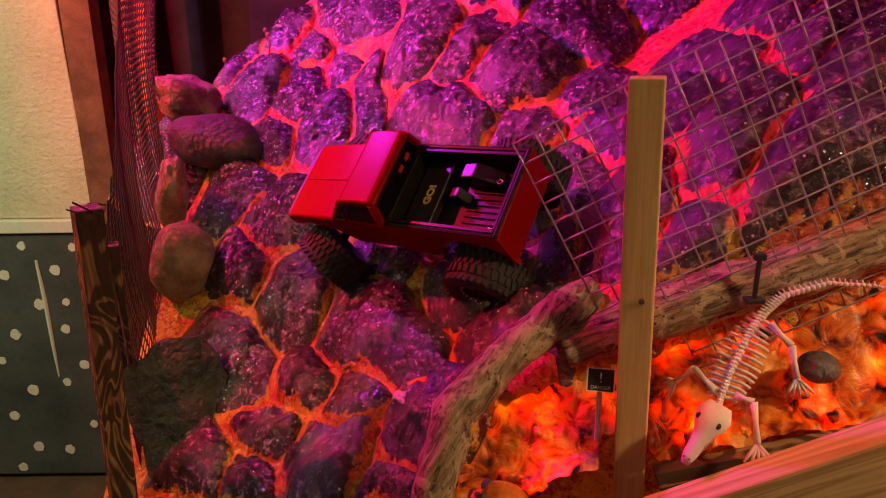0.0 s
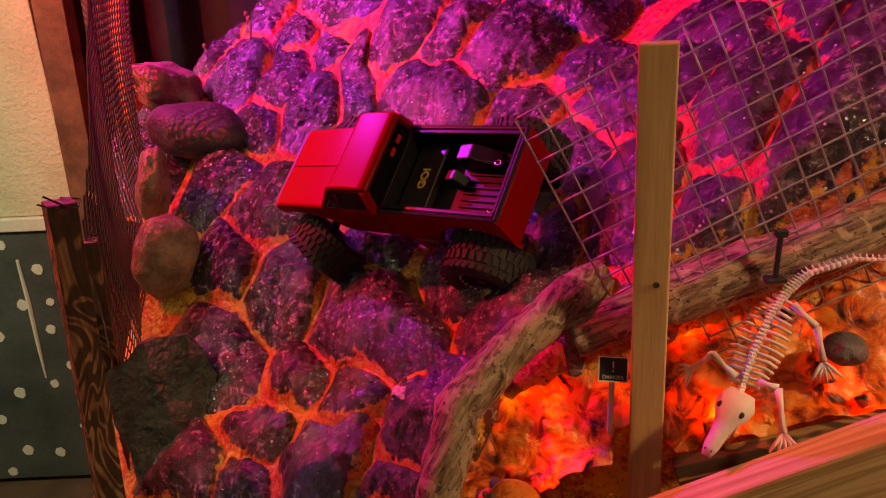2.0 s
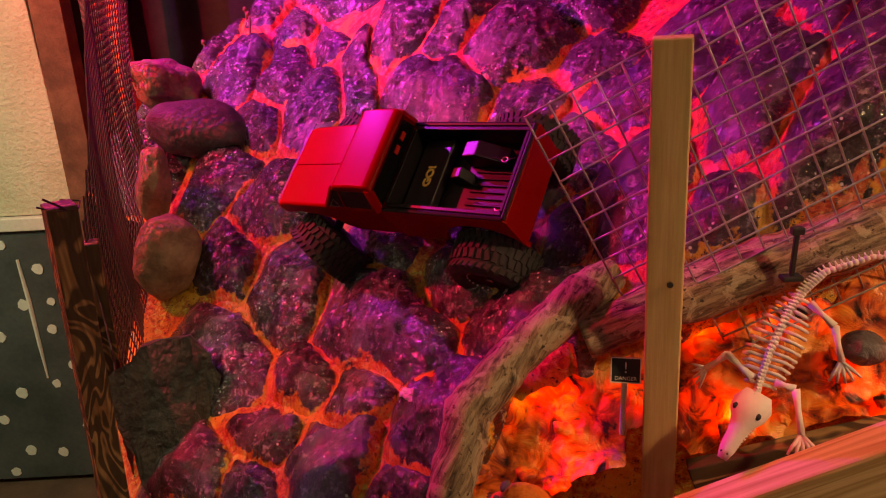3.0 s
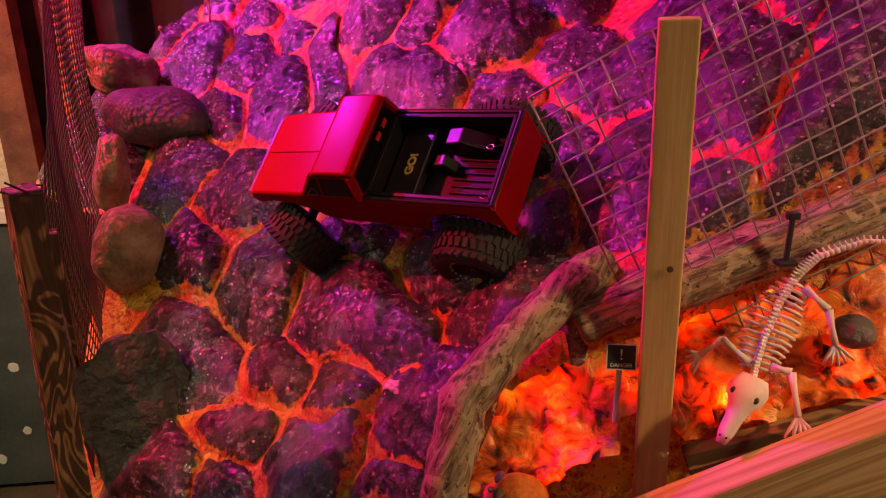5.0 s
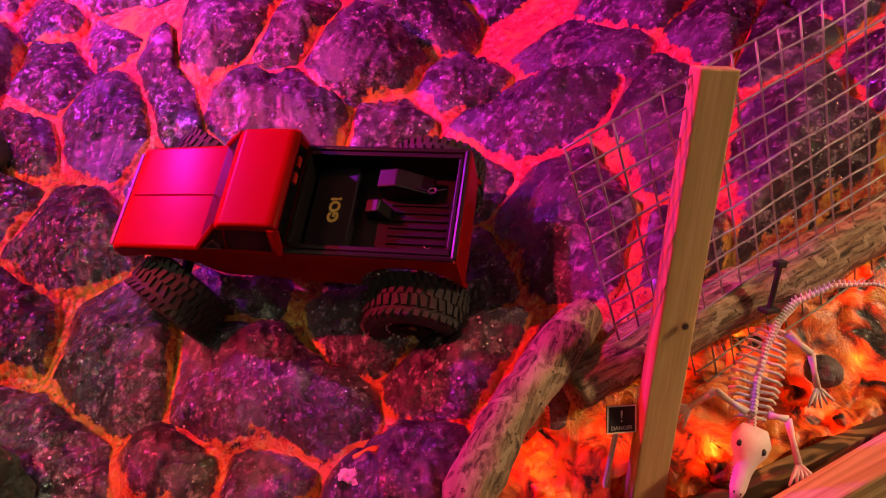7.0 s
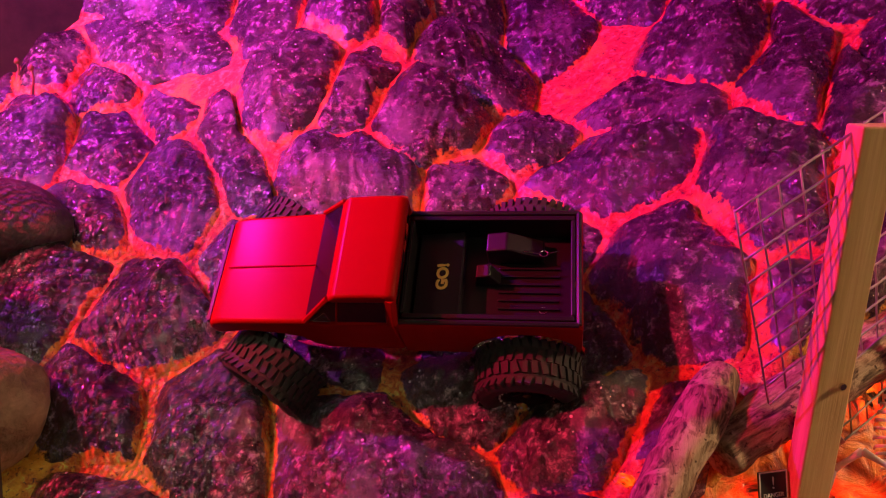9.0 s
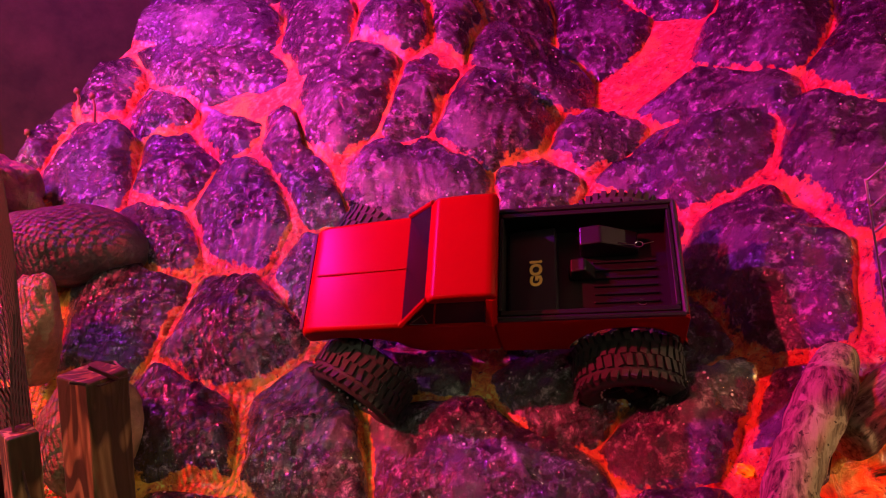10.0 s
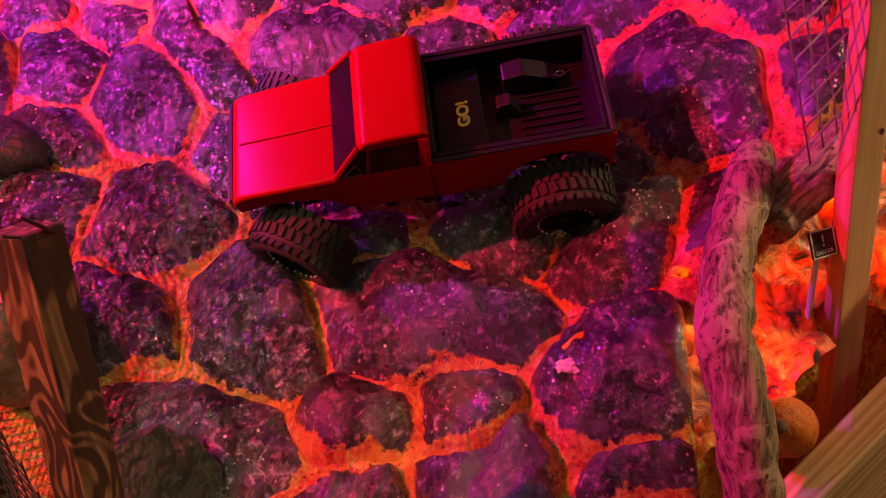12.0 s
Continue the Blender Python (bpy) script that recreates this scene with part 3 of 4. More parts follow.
build_tray()
a, b = Vector((0.255, 0.763, tray_z(0.255, 0.763) - 0.016)), Vector((0.66, 0.682, tray_z(0.66, 0.682) - 0.016))
tagged(beam("ledge_board", a, b, 0.03, 0.02, BURNT, turn=-11), "charred ledge board along the ember bed", "board")
for t in (0.08, 0.32, 0.6, 0.86):
    p = a.lerp(b, t)
    tagged(beam("bracket", p + Vector((0.01, -0.015, -0.1)), p + Vector((0, -0.015, -0.012)), 0.02, 0.012, ORANGE_POST), "small red bracket under the ledge board", "bracket", "brackets")


def build_sign():
    base, top = site(0.128, 0.549, 0.985), site(0.127, 0.545, 1.034)
    s = thing("warning_sign", Matrix.Translation(base), "small black warning sign on a grey stake", "sign")
    bm = bmesh.new()
    tube(bm, [(0, 0.003, -0.02), top - base + Vector((0, 0.003, 0))], 0.0035, 6)
    part("stake", bm, WHITE, s, "pale grey stake")
    face = Matrix.Translation(top - base) @ pose(0, 0, 0, 72, 0, -12)
    bm = bmesh.new()
    box(bm, (0.034, 0.03, 0.003))
    plate = part("plate", bm, SIGNBLACK, s, "black plate with a pale border", m=face, bevel=0.0008)
    for word, size, dx, dy in (("!", 0.018, -0.0025, -0.003), ("DANGER", 0.0062, -0.0125, -0.0115)):
        cu = bpy.data.curves.new("letters", "FONT")
        cu.body, cu.size, cu.extrude = word, size, 0.0003
        ob = new("letters", cu)
        ob.parent, ob.matrix_basis = plate, Matrix.Translation((dx, dy, 0.0018))
        cu.materials.append(WHITE)
    for w, h, x, y in ((0.034, 0.0012, 0, 0.0144), (0.034, 0.0012, 0, -0.0144), (0.0012, 0.0276, 0.0164, 0), (0.0012, 0.0276, -0.0164, 0)):
        bm = bmesh.new()
        box(bm, (w, h, 0.0008), Matrix.Translation((x, y, 0.0019)))
        part("border", bm, WHITE, plate)


build_sign()


def build_reptile():
    """A toy reptile skeleton, one plain mesh."""
    bm = bmesh.new()
    spine = [site(0.206, 0.497, 1.028), site(0.213, 0.506, 1.043), site(0.223, 0.517, 1.06), site(0.236, 0.526, 1.082), site(0.248, 0.53, 1.1), site(0.262, 0.53, 1.115), site(0.29, 0.523, 1.128),
             site(0.32, 0.512, 1.13), site(0.35, 0.5, 1.122), site(0.375, 0.49, 1.112)]
    n = len(spine) - 1
    def at(t):
        i = min(int(t * n), n - 1)
        return spine[i].lerp(spine[i + 1], t * n - i)
    for k in range(76):
        t = k / 75
        r = 0.005 if t < 0.52 else 0.005 * (1 - (t - 0.52) / 0.55)
        d = (at(min(1, t + 0.02)) - at(max(0, t - 0.02))).normalized()
        m = Matrix.Translation(at(t)) @ d.to_track_quat("Y", "Z").to_matrix().to_4x4()
        lump(bm, (r, 0.0042, r), m, 0.1, 2, k, 1)
        tube(bm, [m @ Vector((0, 0, 0)), m @ Vector((0, -0.001, r * 1.9))], [r * 0.45, r * 0.2], 4)
    for k in range(14):
        t = 0.1 + 0.0245 * k
        p = at(t)
        d = (at(t + 0.02) - at(t - 0.02)).normalized()
        up = Vector((-0.25, -0.45, 0.85))
        s = d.cross(up).normalized()
        up = s.cross(d)
        wide = 0.027 * math.sin(math.pi * (0.2 + 0.64 * k / 13))
        for sg in (-1, 1):
            tube(bm, [p, p + s * sg * wide * 0.7 + up * 0.003, p + s * sg * wide - up * 0.008, p + s * sg * wide * 0.85 - up * 0.019], [0.0022, 0.0021, 0.0019, 0.0013], 6)
    head, snout = site(0.205, 0.496, 1.03), site(0.1855, 0.483, 1.006)
    d = (snout - head).normalized()
    s = d.cross(Vector((-0.25, -0.45, 0.85))).normalized()
    up = s.cross(d)
    frame_m = Matrix((s, d, up)).transposed().to_4x4()
    frame_m.translation = head
    prof = ((-0.014, 0.014, 0.006), (0.0, 0.021, 0.011), (0.012, 0.019, 0.012), (0.022, 0.013, 0.009), (0.036, 0.0095, 0.007), (0.054, 0.0085, 0.0055), (0.066, 0.005, 0.003))
    rings = [[bm.verts.new(frame_m @ Vector((w * math.cos(q), y, h * math.sin(q)))) for q in [2 * math.pi * k / 14 for k in range(14)]] for y, w, h in prof]
    for a, b in zip(rings, rings[1:]):
        for k in range(14):
            bm.faces.new((a[k], a[(k + 1) % 14], b[(k + 1) % 14], b[k]))
    bm.faces.new(rings[0])
    bm.faces.new(rings[-1])
    for sg in (-1, 1):
        for k in range(9):
            q = frame_m @ Vector((sg * (0.012 - 0.0007 * k), 0.022 + 0.0035 * k, -0.005))
            tube(bm, [q, q - up * 0.005], [0.0015, 0.0004], 4)
    for root, knee, foot in ((site(0.208, 0.507, 1.045), site(0.198, 0.53, 1.052), site(0.188, 0.541, 1.034)),
                             (site(0.221, 0.5, 1.045), site(0.232, 0.492, 1.044), site(0.2315, 0.475, 1.018)),
                             (site(0.25, 0.522, 1.095), site(0.262, 0.508, 1.083), site(0.2655, 0.499, 1.06))):
        tube(bm, [root, root.lerp(knee, 0.5), knee], [0.005, 0.003, 0.0048], 7)
        tube(bm, [knee, knee.lerp(foot, 0.5), foot], [0.0046, 0.003, 0.004], 7)
        d = (foot - knee).normalized()
        s = d.cross(Vector((-0.3, -0.5, 0.8))).normalized()
        for k in range(-2, 3):
            tube(bm, [foot, foot + d * 0.012 + s * 0.005 * k, foot + d * (0.024 - 0.002 * abs(k)) + s * 0.008 * k], [0.0028, 0.0022, 0.0012], 5)
    plain_faces = len(bm.faces)
    for x, y, z, r in ((0.0125, 0.01, 0.0085, 0.0034), (-0.0125, 0.01, 0.0085, 0.0034), (0.0035, 0.059, 0.0042, 0.0011), (-0.0035, 0.059, 0.0042, 0.0011)):
        lump(bm, (r, r * 1.3, r * 0.6), frame_m @ Matrix.Translation((x, y, z)), 0.02, 1, 0, 1)
    bm.faces.ensure_lookup_table()
    for f in bm.faces[plain_faces:]:
        f.material_index = 1
    toy = part("toy_reptile_skeleton", bm, BONE, smooth=True)
    toy.data.materials.append(SIGNBLACK)
    tagged(toy, "pale plastic reptile skeleton lying on the embers", "skeleton toy")


build_reptile()


def build_skull():
    bm = bmesh.new()
    m = Matrix.Translation(site(0.046, 0.516, 0.93)) @ pose(0, 0, 0, -48, 10, -104)
    lump(bm, (0.03, 0.036, 0.032), m, 0.05, 1.5, 3)
    lump(bm, (0.019, 0.014, 0.018), m @ Matrix.Translation((0, -0.022, -0.024)), 0.08, 2, 5)
    plain_faces = len(bm.faces)
    for x, z, r in ((0.012, -0.004, 0.0085), (-0.012, -0.004, 0.0085), (0.0, -0.016, 0.004)):
        lump(bm, (r, 0.005, r * 0.9), m @ Matrix.Translation((x, -0.0335, z)), 0.08, 2, 6, 2)
    for k in range(-3, 4):
        box(bm, (0.0012, 0.003, 0.006), m @ Matrix.Translation((0.0042 * k, -0.0355, -0.029)))
    bm.faces.ensure_lookup_table()
    for f in bm.faces[plain_faces:]:
        f.material_index = 1
    # the glow of the embers below is put into the skull's orange base colour
    skull = part("toy_skull", bm, mottled("ember_glow_skull", (0.6, 0.11, 0.012), (0.88, 0.24, 0.03), 40, 0.45, 160, 0.5), smooth=True)
    skull.data.materials.append(BROWN)
    tagged(skull, "small plastic skull lying in the embers, their orange glow put into its colour", "skull toy")


build_skull()


def stone(pos, radii, turn, mat, label, seed, rough=0.2, group="border stones", name="stone"):
    bm = bmesh.new()
    lump(bm, radii, Matrix(), rough, 1.3, seed, 4)
    return tagged(part(name, bm, mat, smooth=True, m=Matrix.Translation(pos) @ pose(0, 0, 0, *turn)), label, "stone", group)


stone(site(-0.42, 1.235, 1.165), (0.085, 0.06, 0.055), (10, 25, 20), STONE_TAN, "tan angular stone beside the net", 1, 0.35)
stone(site(-0.352, 1.14, 1.115), (0.12, 0.08, 0.065), (0, 12, -10), STONE_DARK, "dark smooth oval stone beside the net", 2, 0.12)
stone(site(-0.392, 1.03, 1.065), (0.035, 0.05, 0.08), (5, 8, 10), STONE_TAN, "tan flat stone standing on edge", 3, 0.25)
stone(site(-0.357, 0.94, 0.995), (0.062, 0.06, 0.085), (0, 15, 0), STONE_TAN, "round brown stone beside the net", 4, 0.15)


def build_slate():
    bm = bmesh.new()
    prism(bm, [(-0.062, -0.125), (0.012, -0.15), (0.07, -0.05), (0.088, 0.04), (0.062, 0.112), (-0.01, 0.125), (-0.07, 0.1), (-0.085, 0.0)], -0.025, 0.025)
    bmesh.ops.triangulate(bm, faces=bm.faces[:])
    bmesh.ops.subdivide_edges(bm, edges=bm.edges[:], cuts=5, use_grid_fill=True)
    for v in bm.verts:
        v.co += 0.02 * noise.noise_vector(v.co * 11) + 0.008 * noise.noise_vector(v.co * 38)
    tagged(part("slate_slab", bm, SLATE, m=Matrix.Translation(site(-0.318, 0.765, 0.868)) @ pose(0, 0, 0, -24, -6, 24)), "grey-green slate slab leaning on the hill", "stone", "border stones")


build_slate()
stone(site(0.288, 0.512, 1.062), (0.024, 0.02, 0.018), (0, 10, 0), STONE_DARK, "brown pebble among the embers", 6, 0.12, "ember stones")

bm = bmesh.new()
box(bm, (0.005, 0.005, 0.06), Matrix.Translation((0, 0, 0.03)))
box(bm, (0.013, 0.009, 0.008), Matrix.Translation((0, 0, 0.057)))
box(bm, (0.022, 0.014, 0.005), Matrix.Translation((0, 0, 0.003)))
tagged(part("metal_stake", bm, SIGNBLACK, bevel=0.001, m=Matrix.Translation(site(0.24, 0.534, 1.108))), "small black stake beside the log", "stake")

for x, y, z, up in ((-0.386, 1.34, 1.19, 0.03), (-0.308, 1.35, 1.225, 0.036), (-0.324, 1.4, 1.24, 0.026)):
    bm = bmesh.new()
    tube(bm, [(0, 0, 0), (0.004, 0, K * up * 0.6), (0.002, 0.002, K * up)], [0.003, 0.0025, 0.002], 6)
    lump(bm, (0.006, 0.005, 0.006), Matrix.Translation((0.002, 0.002, K * up)), 0.3, 2, x, 2)
    tagged(part("wire_stake", bm, BROWN, smooth=True, m=Matrix.Translation(site(x, y, z))), "thin rusty stake at the edge of the hill", "stake", "edge stakes")
# ---- the model truck ----
TRUCK = pose(0.012, 1.268, 1.35, -44.5, 5, 143)


def build_wheel(truck, x, y, z, steer, side):
    w = part("wheel", wheel_core(), RUBBER, truck, "black rubber off-road tyre", smooth=True, m=pose(x, y, z, 0, 0, steer) @ (Matrix() if side > 0 else pose(0, 0, 0, 0, 0, 180)) @ Matrix.Scale(1.2, 4))
    bm = bmesh.new()
    for row, (yy, tilt, n) in enumerate(((-0.0185, 14, 36), (-0.0065, -8, 36), (0.0065, 8, 36), (0.0185, -14, 36))):
        for k in range(n):
            q = 2 * math.pi * (k + 0.5 * (row % 2)) / n
            m = pose(0, 0, 0, 0, -math.degrees(q), 0) @ Matrix.Translation((0.0548 if abs(yy) < 0.01 else 0.0526, yy, 0)) @ pose(0, 0, 0, tilt, 0, 22 if yy < -0.01 else (-22 if yy > 0.01 else 0))
            box(bm, (0.0036, 0.0125, 0.0058), m @ pose(0, 0, 0, 9 * math.sin(k * 2.3 + row), 0, 0))
    part("tread", bm, RUBBER, w, "chunky tread blocks")
    bm = bmesh.new()
    lathe(bm, [(0.001, 0.010), (0.008, 0.013), (0.011, 0.009), (0.022, 0.007), (0.0265, 0.016), (0.031, 0.0195), (0.0325, 0.016)], 28)
    for k in range(8):
        box(bm, (0.024, 0.004, 0.0035), pose(0, 0, 0, 0, 45 * k, 0) @ Matrix.Translation((0.016, 0.0105, 0)))
    part("rim", bm, BLACK_PLASTIC, w, "black beadlock rim", smooth=True)
    bm = bmesh.new()
    for k in range(24):
        q = 2 * math.pi * k / 24
        bmesh.ops.create_icosphere(bm, subdivisions=1, radius=0.0015, matrix=Matrix.Translation((0.0285 * math.cos(q), 0.0212, 0.0285 * math.sin(q))))
    part("bolt_ring", bm, WHITE, w, "ring of bright bolts")
    bm = bmesh.new()
    lathe(bm, [(0.0005, 0.018), (0.005, 0.018), (0.0055, 0.012)], 6)
    part("hub_nut", bm, CHROME, w)


def wheel_core():
    bm = bmesh.new()
    prof = [(0.031, -0.022), (0.038, -0.0265), (0.046, -0.0268), (0.0515, -0.0225), (0.0538, -0.014), (0.0545, 0.0), (0.0538, 0.014), (0.0515, 0.0225), (0.046, 0.0268), (0.038, 0.0265), (0.031, 0.022), (0.03, 0.0), (0.031, -0.022)]
    lathe(bm, prof, 40)
    return bm


def arc(cx, cz, r, a0, a1, n):
    return [(cx + r * math.cos(radians(a0 + (a1 - a0) * k / n)), cz + r * math.sin(radians(a0 + (a1 - a0) * k / n))) for k in range(n + 1)]


def build_truck():
    t = thing("model_truck", TRUCK, "red radio-controlled pickup truck crawling over the painted rocks", "model truck")
    hw = 0.079
    # front body: bonnet and lower cab, with the wheel arch
    out = [(0.0, 0.1), (0.1, 0.1), (0.118, 0.112), (0.13, 0.13), (0.148, 0.139), (0.2, 0.14), (0.228, 0.134), (0.243, 0.133), (0.246, 0.152), (0.241, 0.163), (0.225, 0.1685), (0.112, 0.177), (0.0, 0.177)]
    bm = bmesh.new()
    prism(bm, out, -hw, hw)
    for v in bm.verts:
        if v.co.x > 0.2:
            v.co.y *= 0.97
    body = part("body", bm, RED_PAINT, t, "glossy red body shell", smooth=True, bevel=0.012)
    bm = bmesh.new()
    box(bm, (0.118, 0.0025, 0.0016), Matrix.Translation((0.172, 0, 0.1735)) @ pose(0, 0, 0, 0, 4.3, 0))
    part("bonnet_crease", bm, RED_PAINT, body, "thin raised moulding along the bonnet", bevel=0.0008)
    bm = bmesh.new()
    box(bm, (0.004, 0.14, 0.022), Matrix.Translation((0.2455, 0, 0.149)))
    part("grille", bm, BLACK_PLASTIC, body, "black grille")
    for sg in (-1, 1):
        bm = bmesh.new()
        box(bm, (0.004, 0.022, 0.016), Matrix.Translation((0.2475, sg * 0.058, 0.15)))
        part("headlight", bm, CHROME, body, bevel=0.002)
    # cab roof with raked windows
    lo, hi = [(0.112, hw * 0.97), (0.0, hw * 0.97)], [(0.071, 0.0655), (-0.004, 0.0655)]
    for name, f in (("side_window", (0, 1, 2, 3)), ("side_window", (4, 7, 6, 5)), ("windscreen", (0, 3, 7, 4)), ("rear_window", (1, 5, 6, 2))):
        bm = bmesh.new()
        vs = [bm.verts.new((x, s * y, z)) for s in (1, -1) for (x, y), z in ((lo[0], 0.1765), (lo[1], 0.1765), (hi[1], 0.2235), (hi[0], 0.2215))]
        bm.faces.new([vs[i] for i in f])
        bmesh.ops.delete(bm, geom=[v for v in bm.verts if not v.link_faces], context="VERTS")
        geo = bmesh.ops.extrude_face_region(bm, geom=bm.faces[:])["geom"]
        for v in geo:
            if isinstance(v, bmesh.types.BMVert):
                v.co = v.co.lerp(Vector((0.045, 0, 0.19)), 0.03)
        part(name, bm, GLASS, t, "dark smoked window")
    bm = bmesh.new()
    prism(bm, [(-0.008, 0.213), (0.069, 0.211), (0.078, 0.2145), (0.066, 0.2265), (0.03, 0.2295), (0.0, 0.2295), (-0.009, 0.2225)], -0.07, 0.07)
    part("roof", bm, RED_PAINT, t, "glossy red roof", smooth=True, bevel=0.0078)
    for sg in (-1, 1):
        for a, b, r in (((0.112, sg * 0.0775, 0.177), (0.073, sg * 0.067, 0.219), 0.0035), ((0.004, sg * 0.077, 0.177), (-0.001, sg * 0.0665, 0.22), 0.0075),
                        ((0.072, sg * 0.0775, 0.177), (0.062, sg * 0.067, 0.219), 0.0012)):
            bm = bmesh.new()
            tube(bm, [a, b], r, 6)
            part("pillar", bm, RED_PAINT, t)
        bm = bmesh.new()
        tube(bm, [(0.1, sg * 0.0785, 0.181), (0.078, sg * 0.079, 0.181), (0.082, sg * 0.075, 0.197), (0.1, sg * 0.0785, 0.181)], 0.0008, 5)
        part("vent_frame", bm, CHROME, t, "thin bright quarter-window outline")
    # load bed
    bm = bmesh.new()
    side = [(0.0, 0.098), (-0.082, 0.098)] + arc(-0.15, 0.083, 0.072, 14, 166, 12) + [(-0.216, 0.105), (-0.217, 0.172), (-0.212, 0.177), (0.0, 0.177)]
    prism(bm, side, hw - 0.008, hw)
    part("bed_side", bm, RED_PAINT, t, smooth=True, bevel=0.0035)
    bm = bmesh.new()
    prism(bm, side, -hw, -hw + 0.008)
    part("bed_side", bm, RED_PAINT, t, smooth=True, bevel=0.0035)
    bm = bmesh.new()
    box(bm, (0.008, 2 * hw - 0.002, 0.074), Matrix.Translation((-0.213, 0, 0.139)))
    part("tailgate", bm, RED_PAINT, t, smooth=True, bevel=0.0035)
    bm = bmesh.new()
    box(bm, (0.2, 2 * hw - 0.018, 0.004), Matrix.Translation((-0.107, 0, 0.134)))
    bed = part("bed_floor", bm, BLACK_PLASTIC, t, "black bed floor", bevel=0.001)
    for size, x, y in (((0.2, 0.006, 0.043), -0.107, hw - 0.0115), ((0.2, 0.006, 0.043), -0.107, 0.0115 - hw), ((0.005, 2 * hw - 0.03, 0.043), -0.2055, 0), ((0.005, 2 * hw - 0.03, 0.043), -0.006, 0)):
        bm = bmesh.new()
        box(bm, size, Matrix.Translation((x, y, 0.1575)))
        part("bed_liner", bm, BLACK_PLASTIC, bed, bevel=0.001)
    bm = bmesh.new()
    for x0, y0, x1, y1 in ((0.0, hw - 0.004, -0.212, hw - 0.004), (0.0, -hw + 0.004, -0.212, -hw + 0.004), (-0.212, hw - 0.004, -0.212, -hw + 0.004)):
        tube(bm, [(x0, y0, 0.177), (x1, y1, 0.177)], 0.0036, 8)
    part("bed_rail", bm, BLACK_PLASTIC, bed)
    bm = bmesh.new()
    box(bm, (0.058, 0.12, 0.016), Matrix.Translation((-0.043, 0.0, 0.147)) @ pose(0, 0, 0, 0, 7, 0))
    box_part = part("battery_box", bm, plain("violet_black_plastic", (0.015, 0.01, 0.018), 0.4), bed, "dark box with yellow lettering", bevel=0.002)
    cu = bpy.data.curves.new("letters", "FONT")
    cu.body, cu.size, cu.extrude, cu.offset = "GO!", 0.02, 0.0004, 0.0009
    cu.materials.append(GOLD)
    ob = new("letters", cu)
    ob.parent, ob.matrix_basis = box_part, Matrix.Translation((-0.053, 0.022, 0.1575)) @ pose(0, 0, 0, 0, 7, 0) @ pose(0, 0, 0, 0, 0, -90)
    ob["label"] = "yellow lettering"
    bm = bmesh.new()
    tube(bm, [(-0.03, 0.062, 0.148), (-0.066, 0.062, 0.15)], 0.0012, 5)
    part("strap", bm, CHROME, bed)
    bm = bmesh.new()
    for k in range(6):
        box(bm, (0.075, 0.003, 0.004), Matrix.Translation((-0.152, -0.018 + 0.011 * k, 0.1375)))
    part("floor_rib", bm, BLACK_PLASTIC, bed, bevel=0.0008)
    bm = bmesh.new()
    prism(bm, [(-0.1, 0.137), (-0.1, 0.168), (-0.125, 0.172), (-0.17, 0.15), (-0.17, 0.137)], -0.052, -0.026)
    part("seat", bm, BLACK_PLASTIC, bed, "folded black seat shape", bevel=0.002)
    bm = bmesh.new()
    prism(bm, [(-0.085, 0.137), (-0.088, 0.16), (-0.105, 0.163), (-0.118, 0.137)], -0.012, 0.006)
    part("gear_case", bm, BLACK_PLASTIC, bed, bevel=0.002)
    for y, zz in ((-0.032, 0.163), (0.034, 0.14)):
        bm = bmesh.new()
        tube(bm, [(-0.13, y, zz), (-0.165, y + 0.004, zz - 0.004)], 0.001, 5)
        tube(bm, [(-0.165 - 0.005 + 0.005 * math.cos(q), y + 0.004 + 0.004 * math.sin(q), zz - 0.004) for q in [k * math.pi / 5 for k in range(11)]], 0.0008, 5)
        tube(bm, [(-0.175, y + 0.004, zz - 0.004), (-0.188, y + 0.001, zz - 0.003)], 0.0008, 5)
        part("body_clip", bm, CHROME, bed, "bright wire body clip")
    for x in (-0.03, -0.05):
        bm = bmesh.new()
        box(bm, (0.0025, 0.014, 0.007), Matrix.Translation((-0.0035, 1.2 * x + 0.02, 0.197)))
        part("cab_light", bm, plain("red_lens", (0.6, 0.03, 0.03), 0.2), t, "small red cab light")
    # running gear
    bm = bmesh.new()
    for sg in (-1, 1):
        box(bm, (0.4, 0.006, 0.014), Matrix.Translation((0.01, sg * 0.03, 0.092)))
    box(bm, (0.1, 0.07, 0.03), Matrix.Translation((0.02, 0, 0.085)))
    part("chassis", bm, BLACK_PLASTIC, t, "black ladder chassis", bevel=0.001)
    for x in (0.19, -0.15):
        bm = bmesh.new()
        tube(bm, [(x, -0.08, 0.062), (x, 0.08, 0.062)], 0.008, 10)
        lump(bm, (0.017, 0.02, 0.018), Matrix.Translation((x, 0.012, 0.062)), 0.02, 1, 1, 2)
        part("axle", bm, BLACK_PLASTIC, t, smooth=True)
        for sg in (-1, 1):
            bm = bmesh.new()
            tube(bm, [(x, sg * 0.045, 0.055), (x - 0.012, sg * 0.036, 0.125)], [0.005, 0.007], 8)
            part("shock", bm, CHROME, t)
            bm = bmesh.new()
            tube(bm, [(x, sg * 0.03, 0.05), (x * 0.25, sg * 0.028, 0.078)], 0.003, 6)
            part("link", bm, BLACK_PLASTIC, t)
    bm = bmesh.new()
    tube(bm, [(0.215, -0.05, 0.12), (0.25, -0.05, 0.112), (0.25, 0.05, 0.112), (0.215, 0.05, 0.12)], 0.004, 8)
    part("bumper", bm, BLACK_PLASTIC, t)
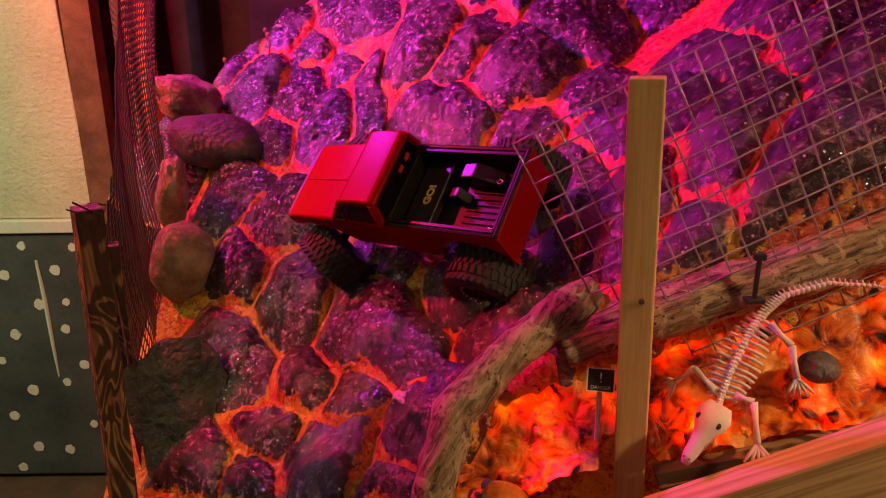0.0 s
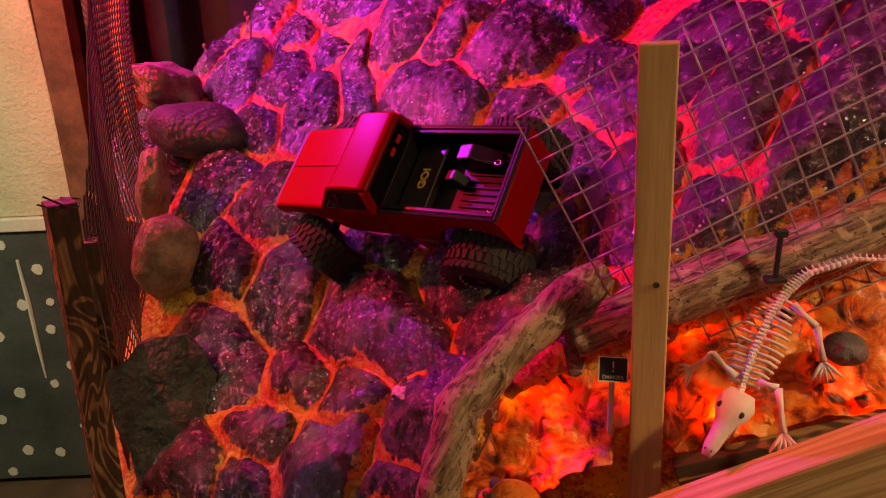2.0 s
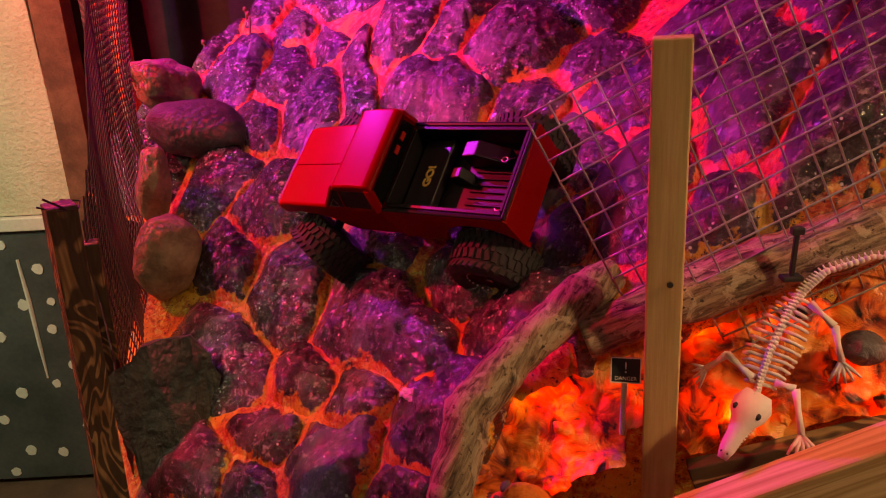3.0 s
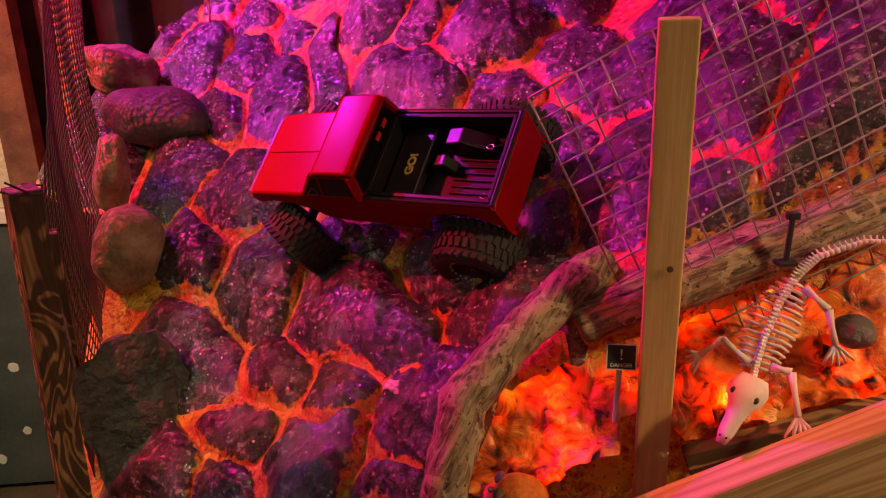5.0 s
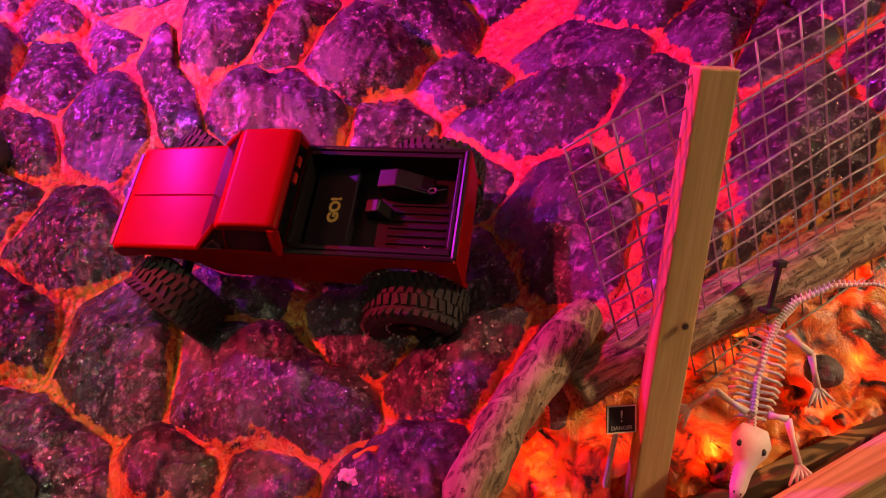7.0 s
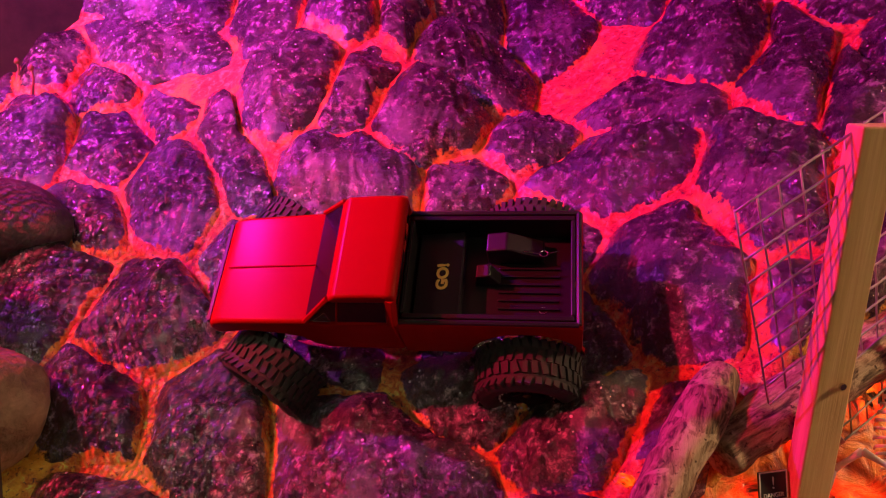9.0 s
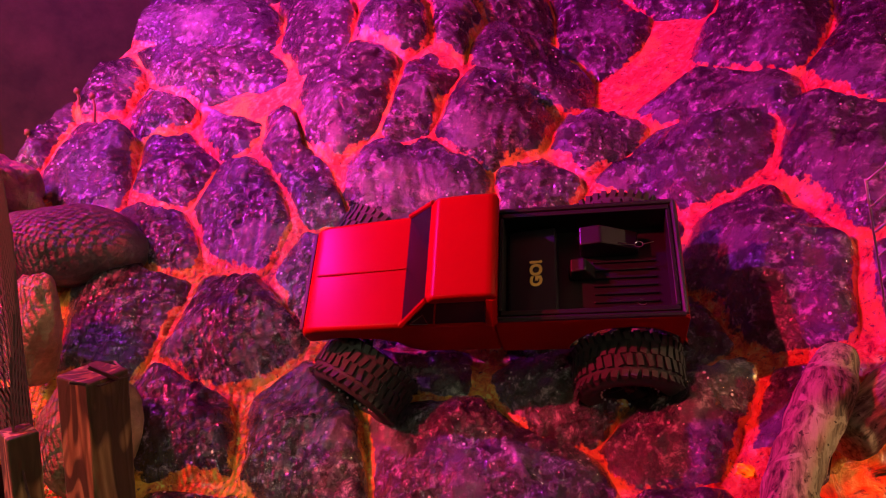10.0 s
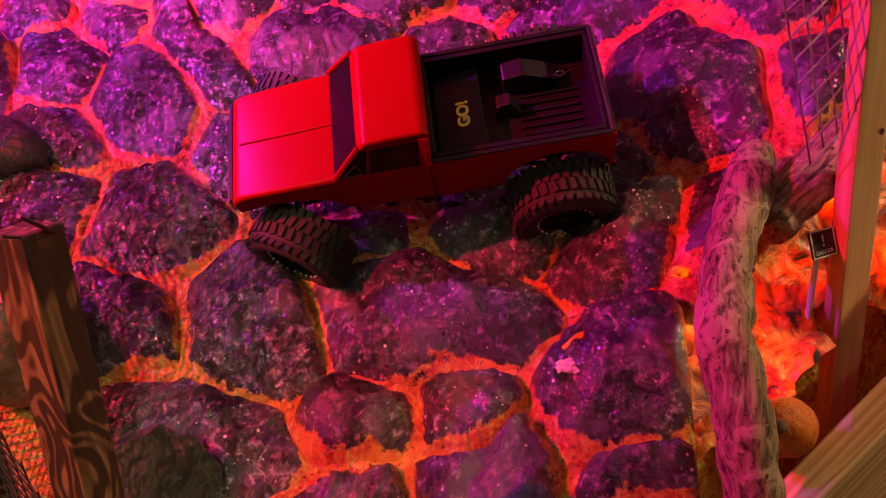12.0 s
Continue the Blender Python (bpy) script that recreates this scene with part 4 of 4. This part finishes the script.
    for x, y, z, st, sg in ((0.19, 0.098, 0.06, -30, 1), (0.19, -0.098, 0.068, -30, -1), (-0.15, 0.1, 0.064, 0, 1), (-0.15, -0.1, 0.068, 0, -1)):
        build_wheel(t, x, y, z, st, sg)


build_truck()

# ---- the boulders of the hill ----
boulder(0.356, 0.826, 0.112, 0.044, 112)
boulder(-0.089, 0.859, 0.060, 0.025, 138)
boulder(0.473, 0.897, 0.097, 0.071, 79)
boulder(-0.037, 0.913, 0.079, 0.076, 125)
boulder(0.302, 0.916, 0.043, 0.029, 60)
boulder(-0.182, 0.958, 0.087, 0.066, 134)
boulder(-0.333, 0.996, 0.070, 0.030, 142)
boulder(-0.158, 1.012, 0.069, 0.058, 73)
boulder(0.102, 1.018, 0.079, 0.063, 146)
boulder(-0.295, 1.052, 0.070, 0.031, 140)
boulder(-0.418, 1.055, 0.081, 0.038, 136)
boulder(0.272, 1.064, 0.128, 0.065, 75)
boulder(0.582, 1.068, 0.095, 0.040, 45)
boulder(0.417, 1.071, 0.121, 0.067, 62)
boulder(-0.242, 1.103, 0.059, 0.026, 134)
boulder(0.161, 1.105, 0.068, 0.042, 96)
boulder(-0.115, 1.146, 0.141, 0.066, 125)
boulder(0.603, 1.204, 0.137, 0.054, 49)
boulder(-0.392, 1.227, 0.108, 0.038, 123)
boulder(0.231, 1.288, 0.063, 0.039, 116)
boulder(0.082, 1.293, 0.100, 0.061, 133)
boulder(0.341, 1.298, 0.115, 0.073, 122)
boulder(-0.290, 1.299, 0.087, 0.062, 114)
boulder(-0.125, 1.308, 0.055, 0.023, 141)
boulder(0.454, 1.375, 0.108, 0.051, 106)
boulder(0.610, 1.393, 0.130, 0.086, 95)
boulder(-0.423, 1.402, 0.071, 0.041, 134)
boulder(-0.101, 1.407, 0.083, 0.046, 145)
boulder(0.158, 1.441, 0.058, 0.048, 157)
boulder(0.301, 1.472, 0.074, 0.067, 135)
boulder(-0.337, 1.495, 0.081, 0.060, 122)
boulder(-0.186, 1.497, 0.065, 0.044, 144)
boulder(0.701, 1.506, 0.117, 0.061, 66)
boulder(-0.004, 1.537, 0.108, 0.051, 147)
boulder(0.174, 1.570, 0.116, 0.072, 5)
boulder(-0.456, 1.640, 0.092, 0.050, 129)
boulder(0.053, 1.647, 0.084, 0.036, 38)
boulder(0.290, 1.652, 0.113, 0.081, 133)
boulder(-0.275, 1.655, 0.094, 0.057, 104)
boulder(-0.158, 1.673, 0.103, 0.029, 90)
boulder(0.687, 1.692, 0.140, 0.083, 83)
boulder(-0.405, 1.695, 0.076, 0.051, 114)
boulder(0.498, 1.711, 0.124, 0.067, 92)
boulder(-0.061, 1.730, 0.105, 0.081, 38)
boulder(0.188, 1.775, 0.078, 0.042, 48)
boulder(0.358, 1.814, 0.080, 0.058, 11)
boulder(0.078, 1.815, 0.083, 0.058, 118)
boulder(-0.681, 1.820, 0.144, 0.072, 136)
boulder(-0.349, 1.849, 0.094, 0.060, 98)
boulder(-0.249, 1.857, 0.055, 0.038, 121)
boulder(-0.460, 1.944, 0.090, 0.061, 108)
boulder(-0.344, 1.979, 0.077, 0.046, 99)
boulder(0.002, 2.040, 0.198, 0.068, 80)
boulder(-0.230, 2.043, 0.139, 0.063, 126)
boulder(-0.549, 2.075, 0.072, 0.053, 72)
boulder(-0.424, 2.103, 0.072, 0.051, 59)
boulder(-0.181, 2.211, 0.170, 0.106, 121)
boulder(0.49, 1.56, 0.12, 0.052, 18, True)
boulder(-0.197, 1.894, 0.045, 0.026, 110, True)

# the parts of the hill that lie aside of the track, in rocks of like size
fill = random.Random(11)
for _ in range(1500):
    p = Vector((fill.uniform(-0.5, 1.12), fill.uniform(0.75, 2.46)))
    if (p - Vector((-0.55, 2.04))).dot(Vector((-0.73, 0.68))) < -0.04 and all(reach(r, p) > 0.045 for r in BOULDERS):
        boulder(p.x, p.y, fill.uniform(0.08, 0.11), fill.uniform(0.055, 0.075), fill.uniform(0, 180))
build_boulders(hill)

# a pale chip of plaster on one of the lower rocks
def top_of_hill(x, y):
    best = ground_z(x, y)
    bpy.context.view_layer.update()
    for ob in hill.children:
        hit, place, _, _ = ob.ray_cast(ob.matrix_world.inverted() @ Vector((x, y, 3)), Vector((0, 0, -1)))
        if hit:
            best = max(best, place.z)
    return best


for x, y, big in ((-0.066, 0.944, 1.0), (-0.458, 1.253, 0.6)):
    bm = bmesh.new()
    for dx, dy, r in ((0, 0, 0.01), (0.009, 0.004, 0.007), (-0.007, 0.006, 0.0075), (0.003, -0.008, 0.006)):
        lump(bm, (big * r, 0.8 * big * r, 0.3 * big * r), Matrix.Translation((big * dx, big * dy, 0)), 0.7, 2.2, 90 * r, 3)
    tagged(part("plaster_chip", bm, BONE, m=Matrix.Translation((x, y, top_of_hill(x, y) + 0.001)) @ pose(0, 0, 0, 25, -20, 0)), "pale pink chip of plaster on a dark rock", "plaster chip", "plaster chips")
